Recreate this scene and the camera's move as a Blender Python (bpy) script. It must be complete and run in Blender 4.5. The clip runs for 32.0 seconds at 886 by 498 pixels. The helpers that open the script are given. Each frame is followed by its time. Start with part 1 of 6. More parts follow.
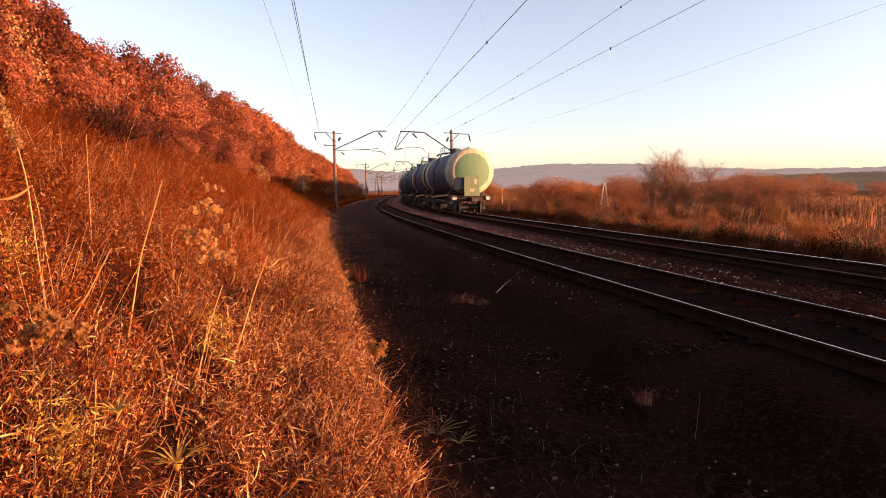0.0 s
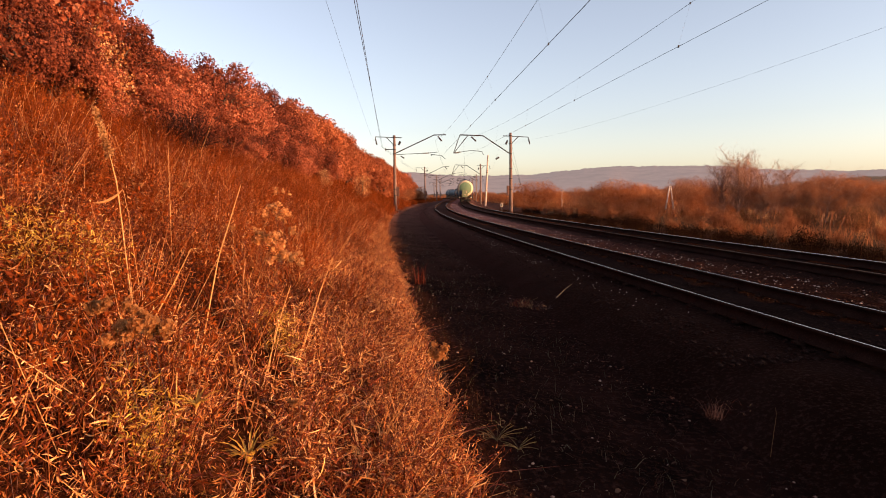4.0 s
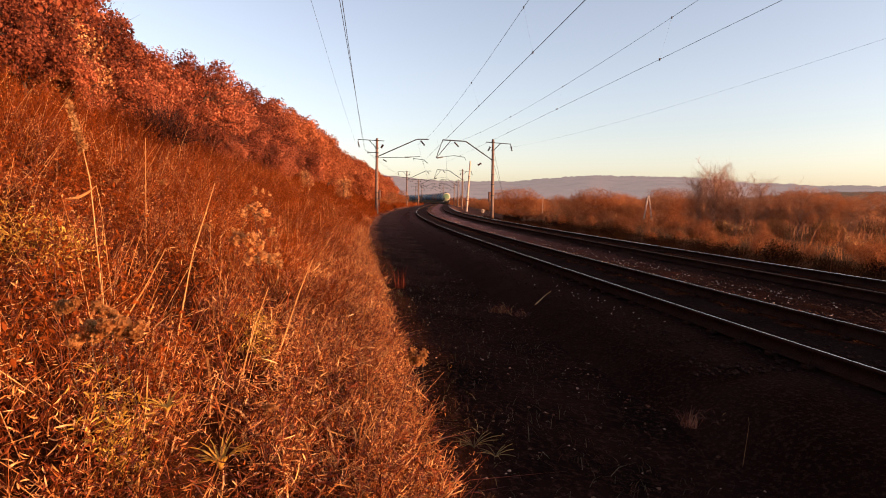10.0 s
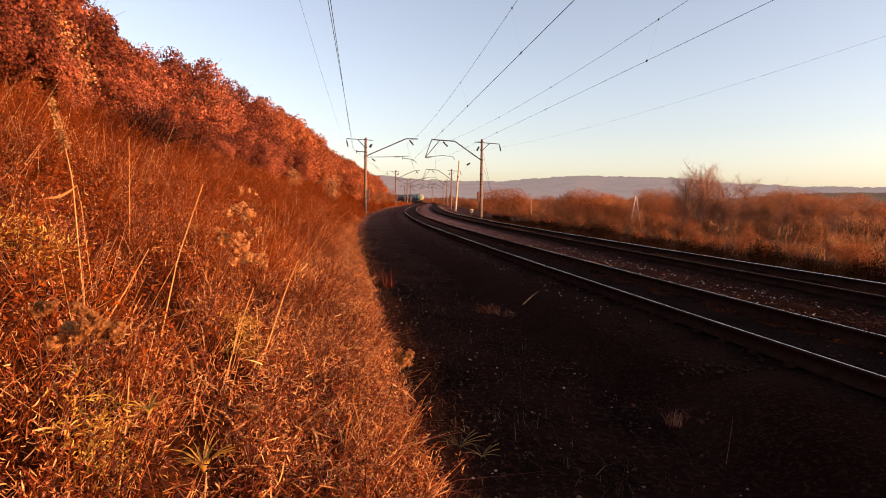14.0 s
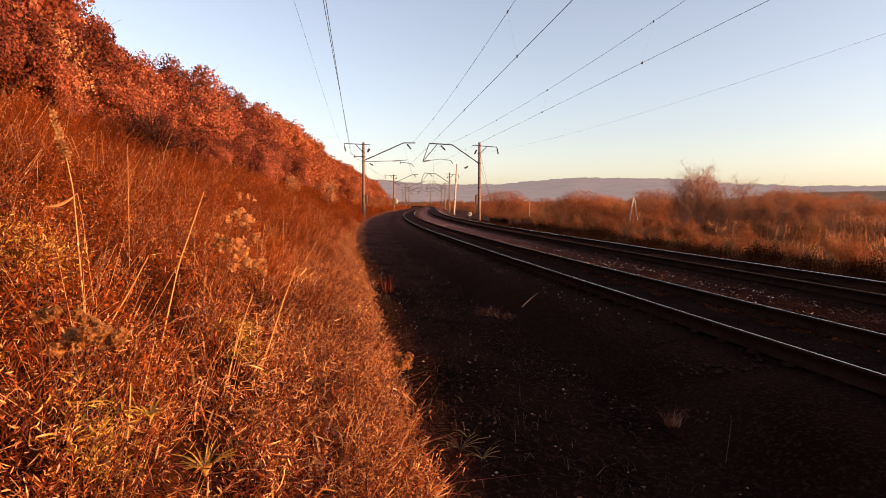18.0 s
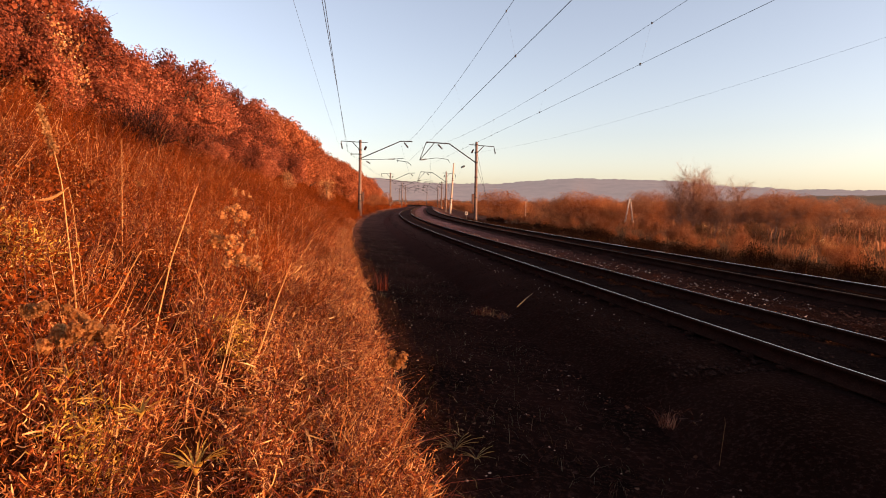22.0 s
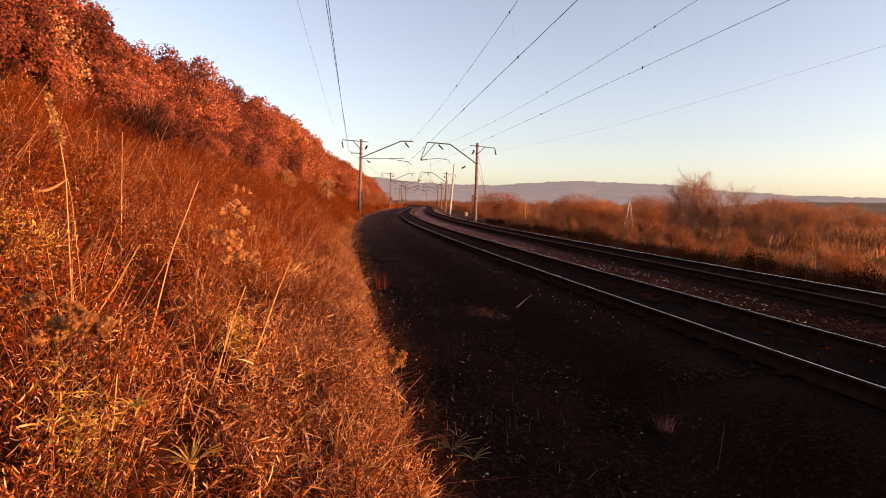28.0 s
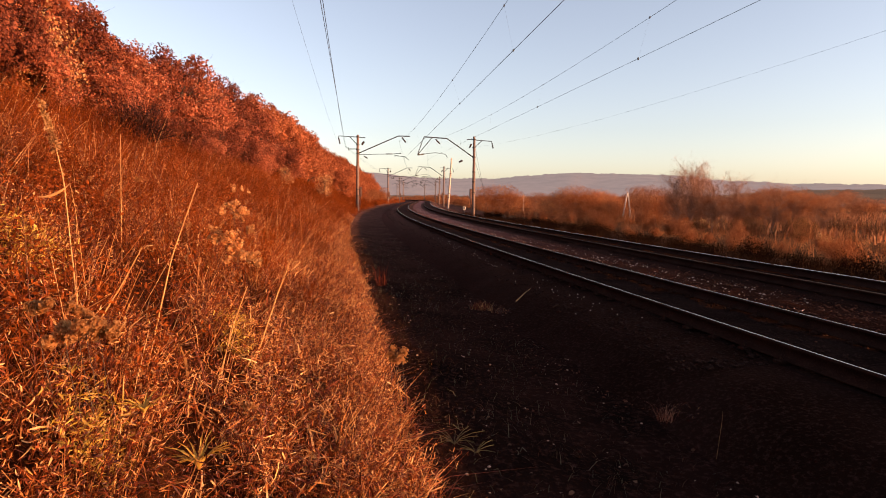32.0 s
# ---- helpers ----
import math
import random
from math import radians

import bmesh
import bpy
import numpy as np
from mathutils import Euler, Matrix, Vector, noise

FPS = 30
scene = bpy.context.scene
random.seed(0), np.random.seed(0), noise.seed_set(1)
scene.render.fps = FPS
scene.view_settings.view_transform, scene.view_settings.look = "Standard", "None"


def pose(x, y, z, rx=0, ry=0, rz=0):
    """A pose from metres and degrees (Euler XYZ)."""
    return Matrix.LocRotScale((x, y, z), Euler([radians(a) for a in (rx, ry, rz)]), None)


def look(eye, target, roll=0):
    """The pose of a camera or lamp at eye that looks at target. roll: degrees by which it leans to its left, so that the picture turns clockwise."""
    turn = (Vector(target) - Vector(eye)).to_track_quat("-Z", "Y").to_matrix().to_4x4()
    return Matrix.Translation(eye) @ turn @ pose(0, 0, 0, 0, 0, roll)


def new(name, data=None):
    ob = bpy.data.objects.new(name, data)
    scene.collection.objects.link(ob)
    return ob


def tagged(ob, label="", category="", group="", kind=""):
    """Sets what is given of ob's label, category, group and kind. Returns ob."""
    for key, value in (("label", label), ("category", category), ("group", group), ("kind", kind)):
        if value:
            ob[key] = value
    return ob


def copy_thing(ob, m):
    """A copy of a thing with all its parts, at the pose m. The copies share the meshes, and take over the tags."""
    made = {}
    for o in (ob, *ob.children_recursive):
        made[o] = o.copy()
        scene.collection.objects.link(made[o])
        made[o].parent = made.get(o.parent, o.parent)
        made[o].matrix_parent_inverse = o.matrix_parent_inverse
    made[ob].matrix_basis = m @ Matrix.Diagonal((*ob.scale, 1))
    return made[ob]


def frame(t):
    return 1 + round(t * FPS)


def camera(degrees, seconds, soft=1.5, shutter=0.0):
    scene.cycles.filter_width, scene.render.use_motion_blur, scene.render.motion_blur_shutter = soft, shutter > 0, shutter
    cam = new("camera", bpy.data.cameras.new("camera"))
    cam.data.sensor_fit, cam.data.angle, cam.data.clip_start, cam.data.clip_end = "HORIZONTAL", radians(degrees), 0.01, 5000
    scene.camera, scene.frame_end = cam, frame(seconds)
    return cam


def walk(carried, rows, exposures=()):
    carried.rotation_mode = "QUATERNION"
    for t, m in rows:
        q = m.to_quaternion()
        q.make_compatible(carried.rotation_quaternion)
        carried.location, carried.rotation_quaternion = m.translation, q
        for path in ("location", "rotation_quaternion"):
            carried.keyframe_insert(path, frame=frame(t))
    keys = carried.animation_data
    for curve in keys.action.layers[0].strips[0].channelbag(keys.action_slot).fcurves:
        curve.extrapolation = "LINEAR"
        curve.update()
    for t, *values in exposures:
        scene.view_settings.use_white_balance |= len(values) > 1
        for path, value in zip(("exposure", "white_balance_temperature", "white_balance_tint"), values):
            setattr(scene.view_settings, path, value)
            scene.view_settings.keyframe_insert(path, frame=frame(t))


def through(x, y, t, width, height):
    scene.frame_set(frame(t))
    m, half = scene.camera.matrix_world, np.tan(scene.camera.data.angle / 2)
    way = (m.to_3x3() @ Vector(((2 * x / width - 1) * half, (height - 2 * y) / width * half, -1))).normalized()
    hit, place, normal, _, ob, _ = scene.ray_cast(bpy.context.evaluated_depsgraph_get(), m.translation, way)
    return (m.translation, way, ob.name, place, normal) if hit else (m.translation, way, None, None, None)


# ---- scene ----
# ---- camera and its walk ----
cam = camera(78.4, 32.0, soft=1.0)
EYE_ROWS = [
    (0, 0.015, -0.019, 1.590, 84.012, 0.798, -2.474),
    (0.5, 0.009, -0.024, 1.594, 84.266, 0.396, -1.992),
    (1, -0.002, -0.034, 1.594, 84.107, 0.325, -1.162),
    (1.5, -0.003, -0.049, 1.595, 84.075, 0.056, -0.429),
    (2, -0.009, -0.027, 1.601, 84.411, 0.729, 0.373),
    (2.5, -0.013, -0.038, 1.616, 84.911, 1.191, 3.017),
    (3, -0.009, -0.035, 1.614, 84.856, 1.271, 4.193),
    (3.5, -0.011, -0.029, 1.603, 84.639, 1.092, 3.890),
    (5.5, -0.016, -0.002, 1.586, 83.956, 0.330, 3.463),
    (6, -0.022, -0.005, 1.589, 83.792, 0.000, 3.369),
    (6.5, -0.033, -0.028, 1.596, 84.191, -2.004, 0.695),
    (7, -0.041, -0.060, 1.597, 84.315, -1.450, -0.352),
    (7.5, -0.029, -0.019, 1.601, 84.290, 0.192, 0.405),
    (8, -0.013, 0.014, 1.594, 85.042, -0.292, 1.304),
    (8.5, -0.015, -0.001, 1.596, 85.029, -0.452, 1.276),
    (9, -0.016, -0.004, 1.596, 84.807, -0.833, 1.414),
    (9.5, -0.017, 0.012, 1.592, 84.862, -0.847, 1.494),
    (10, -0.019, -0.002, 1.595, 84.918, -0.647, 1.686),
    (10.5, -0.019, 0.009, 1.590, 85.288, -0.609, 1.796),
    (11, -0.012, -0.004, 1.596, 85.027, -1.229, 1.170),
    (11.5, -0.018, 0.015, 1.590, 85.109, -0.874, 1.055),
    (12, -0.012, -0.002, 1.591, 84.419, -1.750, 1.292),
    (12.5, -0.024, -0.009, 1.593, 84.475, -1.590, 0.879),
    (13, -0.015, 0.015, 1.583, 84.306, -1.951, 1.472),
    (13.5, -0.017, -0.015, 1.595, 84.695, -1.745, 0.959),
    (14, -0.002, -0.002, 1.600, 84.900, -0.811, 0.529),
    (14.5, -0.001, -0.007, 1.596, 85.026, -0.859, 0.565),
    (16.5, 0.002, -0.024, 1.594, 84.974, -1.489, -0.324),
    (17, 0.002, -0.019, 1.597, 85.072, -1.045, -0.355),
    (17.5, 0.006, -0.011, 1.605, 85.103, -0.231, 0.171),
    (18, 0.004, -0.027, 1.601, 85.271, -0.142, 0.352),
    (18.5, 0.006, -0.013, 1.603, 84.922, -0.248, 0.441),
    (19, 0.006, -0.008, 1.601, 84.515, -0.201, 0.326),
    (19.5, 0.008, -0.004, 1.602, 84.683, -0.761, 0.475),
    (20, 0.008, 0.004, 1.602, 85.237, -0.893, 0.457),
    (20.5, 0.013, 0.013, 1.591, 85.370, -0.616, 0.440),
    (21, 0.007, -0.000, 1.595, 85.032, -0.422, 0.500),
    (21.5, 0.014, 0.001, 1.599, 85.009, -0.485, 0.173),
    (22, 0.003, -0.004, 1.599, 85.165, -0.860, -0.031),
    (22.5, 0.002, 0.009, 1.590, 85.346, -0.828, 0.041),
    (23, 0.000, 0.000, 1.593, 85.604, -0.881, 0.064),
    (23.5, 0.013, 0.005, 1.590, 85.570, -0.883, -0.280),
    (24, 0.005, -0.009, 1.596, 85.486, -0.592, -0.233),
    (24.5, 0.002, -0.005, 1.597, 85.457, -0.512, -0.000),
    (25, 0.006, 0.007, 1.592, 85.380, -0.332, 0.031),
    (25.5, 0.008, 0.006, 1.594, 85.374, -0.489, -0.131),
    (27.5, 0.007, 0.012, 1.585, 85.581, -2.033, 0.562),
    (28, -0.008, 0.016, 1.585, 85.226, -1.765, -0.045),
    (28.5, -0.005, 0.013, 1.588, 84.958, -1.658, 0.216),
    (29, -0.008, 0.012, 1.590, 85.059, -1.743, 0.207),
    (29.5, -0.017, -0.004, 1.591, 85.565, -1.408, 0.241),
    (30, -0.013, -0.005, 1.593, 85.246, -1.017, 0.432),
    (30.5, -0.002, -0.003, 1.595, 84.939, -0.696, 0.520),
    (31, -0.008, -0.010, 1.598, 84.724, -0.815, 0.239),
    (31.5, -0.011, -0.024, 1.603, 84.553, -1.028, -0.107),
    (32, -0.009, -0.019, 1.604, 84.632, -0.749, -0.267),
]
walk(cam, [(t, pose(x, y, z, a, b, c)) for t, x, y, z, a, b, c in EYE_ROWS],
     [(0, 1.72), (1.5, 1.62), (3.5, 1.52), (6, 1.5), (32, 1.5)])

# ---- sky, sun and exposure ----
SUN_AZ = 110.0      # degrees to the right of straight ahead
SUN_EL = 5.0
world = bpy.data.worlds.new("evening_sky")
scene.world = world
world.use_nodes = True
wn, wl = world.node_tree.nodes, world.node_tree.links
sky = wn.new("ShaderNodeTexSky")
sky.sky_type = "NISHITA"
sky.sun_disc = False
sky.sun_elevation = radians(SUN_EL + 5)
sky.sun_rotation = radians(SUN_AZ)
sky.air_density, sky.dust_density, sky.ozone_density = 1.0, 1.2, 1.6
wn["Background"].inputs[1].default_value = 0.110
hue = wn.new("ShaderNodeHueSaturation")
hue.inputs["Saturation"].default_value = 0.72
tint = wn.new("ShaderNodeMix")
tint.data_type, tint.blend_type = "RGBA", "MULTIPLY"
tint.inputs[0].default_value = 1.0
tint.inputs[7].default_value = (1.09, 0.962, 0.965, 1)
wl.new(sky.outputs[0], hue.inputs["Color"])
wl.new(hue.outputs[0], tint.inputs[6])
wl.new(tint.outputs[2], wn["Background"].inputs[0])
sun_data = bpy.data.lights.new("sun", "SUN")
sun_data.energy, sun_data.angle, sun_data.color = 5.0, radians(0.6), (1.0, 0.49, 0.22)
sun = new("sun", sun_data)
sx, sy = math.sin(radians(SUN_AZ)), math.cos(radians(SUN_AZ))
sun.matrix_world = look((40 * sx, 40 * sy, 40 * math.tan(radians(SUN_EL))), (0, 0, 0))

# ---- materials ----
RND = np.random.RandomState(7)


def nodes(name, rough=0.8, metal=0.0, spec=0.3):
    m = bpy.data.materials.new(name)
    m.use_nodes = True
    t = m.node_tree
    b = t.nodes["Principled BSDF"]
    b.inputs["Roughness"].default_value = rough
    b.inputs["Metallic"].default_value = metal
    b.inputs["Specular IOR Level"].default_value = spec
    return m, t, b


def ramp(t, fac, stops):
    r = t.nodes.new("ShaderNodeValToRGB")
    e = r.color_ramp.elements
    while len(e) < len(stops):
        e.new(0.5)
    for k, (p, c) in zip(e, stops):
        k.position, k.color = p, (*c, 1)
    t.links.new(fac, r.inputs[0])
    return r.outputs[0]


def tex_noise(t, scale, detail=6, rough=0.6, coord="Object"):
    c = t.nodes.new("ShaderNodeTexCoord")
    n = t.nodes.new("ShaderNodeTexNoise")
    n.inputs["Scale"].default_value, n.inputs["Detail"].default_value, n.inputs["Roughness"].default_value = scale, detail, rough
    t.links.new(c.outputs[coord], n.inputs["Vector"])
    return n.outputs[0]


def mix(t, fac, a, b, mode="MIX"):
    n = t.nodes.new("ShaderNodeMix")
    n.data_type, n.blend_type = "RGBA", mode
    for sock, v in ((0, fac), (6, a), (7, b)):
        if isinstance(v, (int, float)):
            n.inputs[sock].default_value = v
        elif isinstance(v, tuple):
            n.inputs[sock].default_value = (*v, 1)
        else:
            t.links.new(v, n.inputs[sock])
    return n.outputs[2]


def bump(t, b, height, strength=0.4, dist=0.02):
    n = t.nodes.new("ShaderNodeBump")
    n.inputs["Strength"].default_value, n.inputs["Distance"].default_value = strength, dist
    t.links.new(height, n.inputs["Height"])
    t.links.new(n.outputs[0], b.inputs["Normal"])


def surface(name, dark, mid, light, scale=3.0, fine=40.0, rough=0.85, metal=0.0, spec=0.25, bmp=0.4, dist=0.02, haze_tint=None):
    """A surface that varies at two scales between three colours."""
    m, t, b = nodes(name, rough, metal, spec)
    big, small = tex_noise(t, scale), tex_noise(t, fine, 8, 0.7)
    c = mix(t, ramp(t, big, [(0.35, (0, 0, 0)), (0.68, (1, 1, 1))]), dark, mid)
    c = mix(t, ramp(t, small, [(0.5, (0, 0, 0)), (0.72, (1, 1, 1))]), c, light)
    # paler along the line: distance haze put into the colour
    if haze_tint:
        at = t.nodes.new("ShaderNodeAttribute")
        at.attribute_name = "hazed"
        c = mix(t, at.outputs["Fac"], c, mix(t, small, tuple(0.6 * v for v in haze_tint), tuple(1.6 * v for v in haze_tint)))
    t.links.new(c, b.inputs["Base Color"])
    bump(t, b, small, bmp, dist)
    return m


def foliage(name, cols, through=0.35, rough=0.6, spec=0.2, scale=0.35):
    """Leaves and blades: each piece takes its own colour, and the patch it grows in shifts it."""
    m, t, b = nodes(name, rough, 0, spec)
    g = t.nodes.new("ShaderNodeNewGeometry")
    n = len(cols)
    c = ramp(t, g.outputs["Random Per Island"], [(i / n, col) for i, col in enumerate(cols)])
    c.node.color_ramp.interpolation = "CONSTANT"
    wide = ramp(t, tex_noise(t, scale, 3), [(0.35, (0.52, 0.44, 0.40)), (0.65, (1, 1, 1))])
    close = ramp(t, tex_noise(t, scale * 6, 2), [(0.38, (0.55, 0.46, 0.42)), (0.62, (1, 1, 1))])
    c = mix(t, 1.0, mix(t, 1.0, c, wide, "MULTIPLY"), close, "MULTIPLY")
    t.links.new(c, b.inputs["Base Color"])
    tr = t.nodes.new("ShaderNodeBsdfTranslucent")
    t.links.new(c, tr.inputs[0])
    mx = t.nodes.new("ShaderNodeMixShader")
    mx.inputs[0].default_value = through
    t.links.new(b.outputs[0], mx.inputs[1])
    t.links.new(tr.outputs[0], mx.inputs[2])
    t.links.new(mx.outputs[0], t.nodes["Material Output"].inputs[0])
    return m


def plain(name, col, rough=0.6, metal=0.0, vary=0.25, scale=6.0):
    m, t, b = nodes(name, rough, metal, 0.4)
    d = tuple(x * (1 - vary) for x in col)
    l = tuple(min(1, x * (1 + vary)) for x in col)
    c = mix(t, tex_noise(t, scale, 8, 0.65), d, l)
    t.links.new(c, b.inputs["Base Color"])
    return m


# both beds carry a distance haze in their colour, beyond the oil stains
M_BALLAST = surface("oily_ballast", (0.013, 0.0054, 0.0039), (0.024, 0.0108, 0.0082), (0.056, 0.026, 0.0195), 0.8, 25, 1.0, spec=0.0, bmp=1.0, dist=0.04, haze_tint=(0.10, 0.047, 0.036))
M_OILBED = surface("oil_soaked_ballast", (0.010, 0.0054, 0.0046), (0.022, 0.0118, 0.0094), (0.045, 0.024, 0.018), 0.8, 25, 1.0, spec=0.0, bmp=1.0, dist=0.04, haze_tint=(0.055, 0.028, 0.022))
M_STONE = surface("ballast_stone", (0.05, 0.019, 0.012), (0.11, 0.042, 0.027), (0.20, 0.09, 0.06), 4, 30, 1.0, spec=0.0)
M_PALE_STONE = plain("pale_stone", (0.32, 0.20, 0.15), 0.8, 0, 0.4, 9)
M_SLEEPER = surface("stained_concrete", (0.018, 0.0092, 0.0075), (0.034, 0.018, 0.014), (0.062, 0.034, 0.026), 3, 40, 1.0, spec=0.0)
M_RUST = surface("rusty_steel", (0.020, 0.0095, 0.0072), (0.036, 0.018, 0.013), (0.06, 0.032, 0.023), 4, 60, 1.0, 0.0, 0.0)
M_DULLRAIL = plain("dull_rail", (0.018, 0.012, 0.010), 1.0, 0.0, 0.3, 30)
M_RAILTOP = plain("polished_rail", (0.70, 0.56, 0.50), 0.25, 1.0, 0.1, 30)
M_CONC = surface("mast_concrete", (0.10, 0.062, 0.050), (0.16, 0.10, 0.080), (0.23, 0.155, 0.125), 1.5, 30, 0.85, bmp=0.2)
M_PALECONC = surface("pale_concrete", (0.34, 0.25, 0.20), (0.44, 0.33, 0.27), (0.54, 0.42, 0.35), 1.5, 30, 0.85, bmp=0.2)
M_BOX = plain("brown_painted_steel", (0.095, 0.045, 0.035), 0.7, 0.0, 0.3)
M_DARKSTEEL = plain("dark_bracket_steel", (0.035, 0.032, 0.034), 0.6, 0.4, 0.3)
M_INSUL = plain("insulator_glaze", (0.035, 0.022, 0.02), 0.25, 0, 0.2)
M_WIRE = plain("weathered_copper_wire", (0.045, 0.045, 0.05), 0.5, 0.6, 0.2)
M_BARK = surface("bark", (0.03, 0.02, 0.016), (0.07, 0.045, 0.034), (0.14, 0.10, 0.075), 5, 50, 0.9, bmp=0.7)
M_PALEBARK = surface("pale_bark", (0.10, 0.075, 0.06), (0.22, 0.17, 0.14), (0.36, 0.30, 0.25), 5, 40, 0.85)
M_STRAW = foliage("dry_straw", [(0.14, 0.027, 0.006), (0.62, 0.205, 0.048), (0.96, 0.55, 0.24), (0.20, 0.040, 0.009), (0.80, 0.355, 0.115), (0.30, 0.066, 0.014), (0.15, 0.029, 0.007)], 0.3, 0.42, 0.3)
M_GOLD = foliage("golden_straw", [(0.36, 0.087, 0.018), (0.98, 0.62, 0.29), (0.16, 0.033, 0.008), (0.72, 0.29, 0.078), (0.23, 0.049, 0.010), (0.97, 0.535, 0.20), (0.13, 0.026, 0.006), (0.29, 0.064, 0.013)], 0.35, 0.42, 0.3)
M_RUSTGRASS = foliage("rust_brown_grass", [(0.19, 0.041, 0.006), (0.27, 0.062, 0.009), (0.37, 0.091, 0.014), (0.23, 0.050, 0.007)], 0.35, 0.7, 0.1)
M_WEED = foliage("withered_weed_leaf", [(0.12, 0.022, 0.006), (0.24, 0.051, 0.011), (0.74, 0.31, 0.098), (0.10, 0.018, 0.005), (0.34, 0.082, 0.017), (0.95, 0.53, 0.22), (0.15, 0.029, 0.007)], 0.3, 0.42, 0.3)
M_OAK = foliage("russet_oak_leaf", [(0.48, 0.148, 0.082), (0.56, 0.185, 0.098), (0.63, 0.225, 0.120), (0.52, 0.160, 0.088), (0.66, 0.29, 0.17)], 0.5, 0.6, 0.1)
# dull oak leaf, darkened to put the near trees' shade into its colour
M_SHADEOAK = foliage("shaded_dull_oak_leaf", [(0.21, 0.063, 0.038), (0.29, 0.088, 0.050), (0.36, 0.112, 0.060)], 0.4, 0.6, 0.1)
M_ORANGE = foliage("pale_orange_leaf", [(0.66, 0.31, 0.12), (0.90, 0.60, 0.32), (0.58, 0.24, 0.08)], 0.3, 0.5, 0.2)
M_OAKFAR = foliage("orange_brown_oak_leaf", [(0.58, 0.205, 0.095), (0.65, 0.240, 0.110), (0.70, 0.275, 0.130), (0.54, 0.180, 0.085)], 0.5, 0.6, 0.05)
M_BRUSH = foliage("brown_brush_twig", [(0.46, 0.205, 0.105), (0.53, 0.24, 0.12), (0.42, 0.185, 0.095), (0.58, 0.28, 0.14)], 0.55, 0.75, 0.05)
M_BRUSHGREEN = foliage("olive_brush_leaf", [(0.25, 0.135, 0.058), (0.30, 0.165, 0.066), (0.21, 0.110, 0.050)], 0.45, 0.7, 0.05)
M_DARKGRASS = foliage("dull_verge_grass", [(0.03, 0.015, 0.008), (0.07, 0.038, 0.02), (0.16, 0.10, 0.06), (0.03, 0.021, 0.01), (0.10, 0.035, 0.02)], 0.25, 0.7, 0.1)
M_REED = foliage("meadow_reed", [(0.50, 0.195, 0.078), (0.57, 0.23, 0.090), (0.45, 0.170, 0.068), (0.62, 0.28, 0.115)], 0.55, 0.7, 0.05, 0.15)
# dark leaf with shade put into its colour, for shrubs and the verge fringe
M_SHADELEAF = foliage("shaded_dark_leaf", [(0.020, 0.011, 0.008), (0.035, 0.018, 0.012), (0.05, 0.026, 0.016)], 0.2, 0.9, 0.0)
# grass colour darkened for the shade beyond the far rail
M_SHADEGRASS = foliage("shaded_embankment_grass", [(0.021, 0.010, 0.005), (0.036, 0.017, 0.009), (0.060, 0.029, 0.016)], 0.2, 0.9, 0.0)
M_TWIG = surface("brown_twig", (0.18, 0.08, 0.05), (0.30, 0.15, 0.095), (0.42, 0.25, 0.17), 5, 40, 0.9)
M_YELLOW = foliage("yellow_green_leaf", [(0.80, 0.50, 0.07), (0.88, 0.60, 0.12), (0.66, 0.42, 0.06)], 0.35, 0.5, 0.3)
M_GREYTWIG = foliage("grey_purple_twig", [(0.050, 0.026, 0.026), (0.075, 0.040, 0.038), (0.035, 0.018, 0.018)], 0.2, 0.9, 0.0)
M_GREENGOLD = foliage("green_gold_leaf", [(0.60, 0.38, 0.055), (0.40, 0.25, 0.035), (0.80, 0.52, 0.11), (0.28, 0.15, 0.025)], 0.35, 0.5, 0.2)
M_DOCK = foliage("dark_red_leaf", [(0.14, 0.030, 0.016), (0.20, 0.045, 0.024), (0.10, 0.022, 0.012)], 0.3, 0.6, 0.1)
M_FLUFF = foliage("tan_seed_fluff", [(0.78, 0.43, 0.18), (0.84, 0.47, 0.20), (0.74, 0.40, 0.16)], 0.7, 0.9, 0.0)

# ---- the line of the track ----
KNOTS = [-15, 5, 20, 35, 50, 70, 95, 125, 160, 200, 260, 280, 292, 310, 330, 400, 430]
BENDS = [-0.0005, -0.00126, -0.00184, -0.00199, -0.00195, -0.0016, -0.00061, -0.00034, -0.0003, 0.00094, 0.00247, 0.0026, 0.0, 0.0, 0.004, 0.004, 0.0]
RAIL_KNOTS, RAIL_Z = [-15, 30, 75, 105, 140, 180, 330], [0, 0, 0.04, 0.12, 0.18, 0.22, 0.3]
SS = np.arange(-400.0, 1000.0, 1.0)
GAP = 4.54          # between the two track axes


def centre_line():
    k = np.interp(SS, KNOTS, BENDS)
    k[(SS < -15) | (SS > 345)] = 0
    th = np.cumsum(k)
    i0 = int(np.argmin(abs(SS)))
    th = th - th[i0] + 0.19098
    x, y = np.cumsum(-np.sin(th)), np.cumsum(np.cos(th))
    return np.stack([x - x[i0] + 3.597, y - y[i0] + 12.0], 1), np.stack([np.cos(th), np.sin(th)], 1), th


LINE, SIDE, TURN = centre_line()


def rail_z(s):
    return np.interp(s, RAIL_KNOTS, RAIL_Z)


def on_track(s, d, z=0.0):
    """World places from the way along the track, the distance to its right and the height."""
    s, d = np.asarray(s, float), np.asarray(d, float)
    x = np.interp(s, SS, LINE[:, 0]) + d * np.interp(s, SS, SIDE[:, 0])
    y = np.interp(s, SS, LINE[:, 1]) + d * np.interp(s, SS, SIDE[:, 1])
    return np.stack([x, y, z + 0 * x], -1)


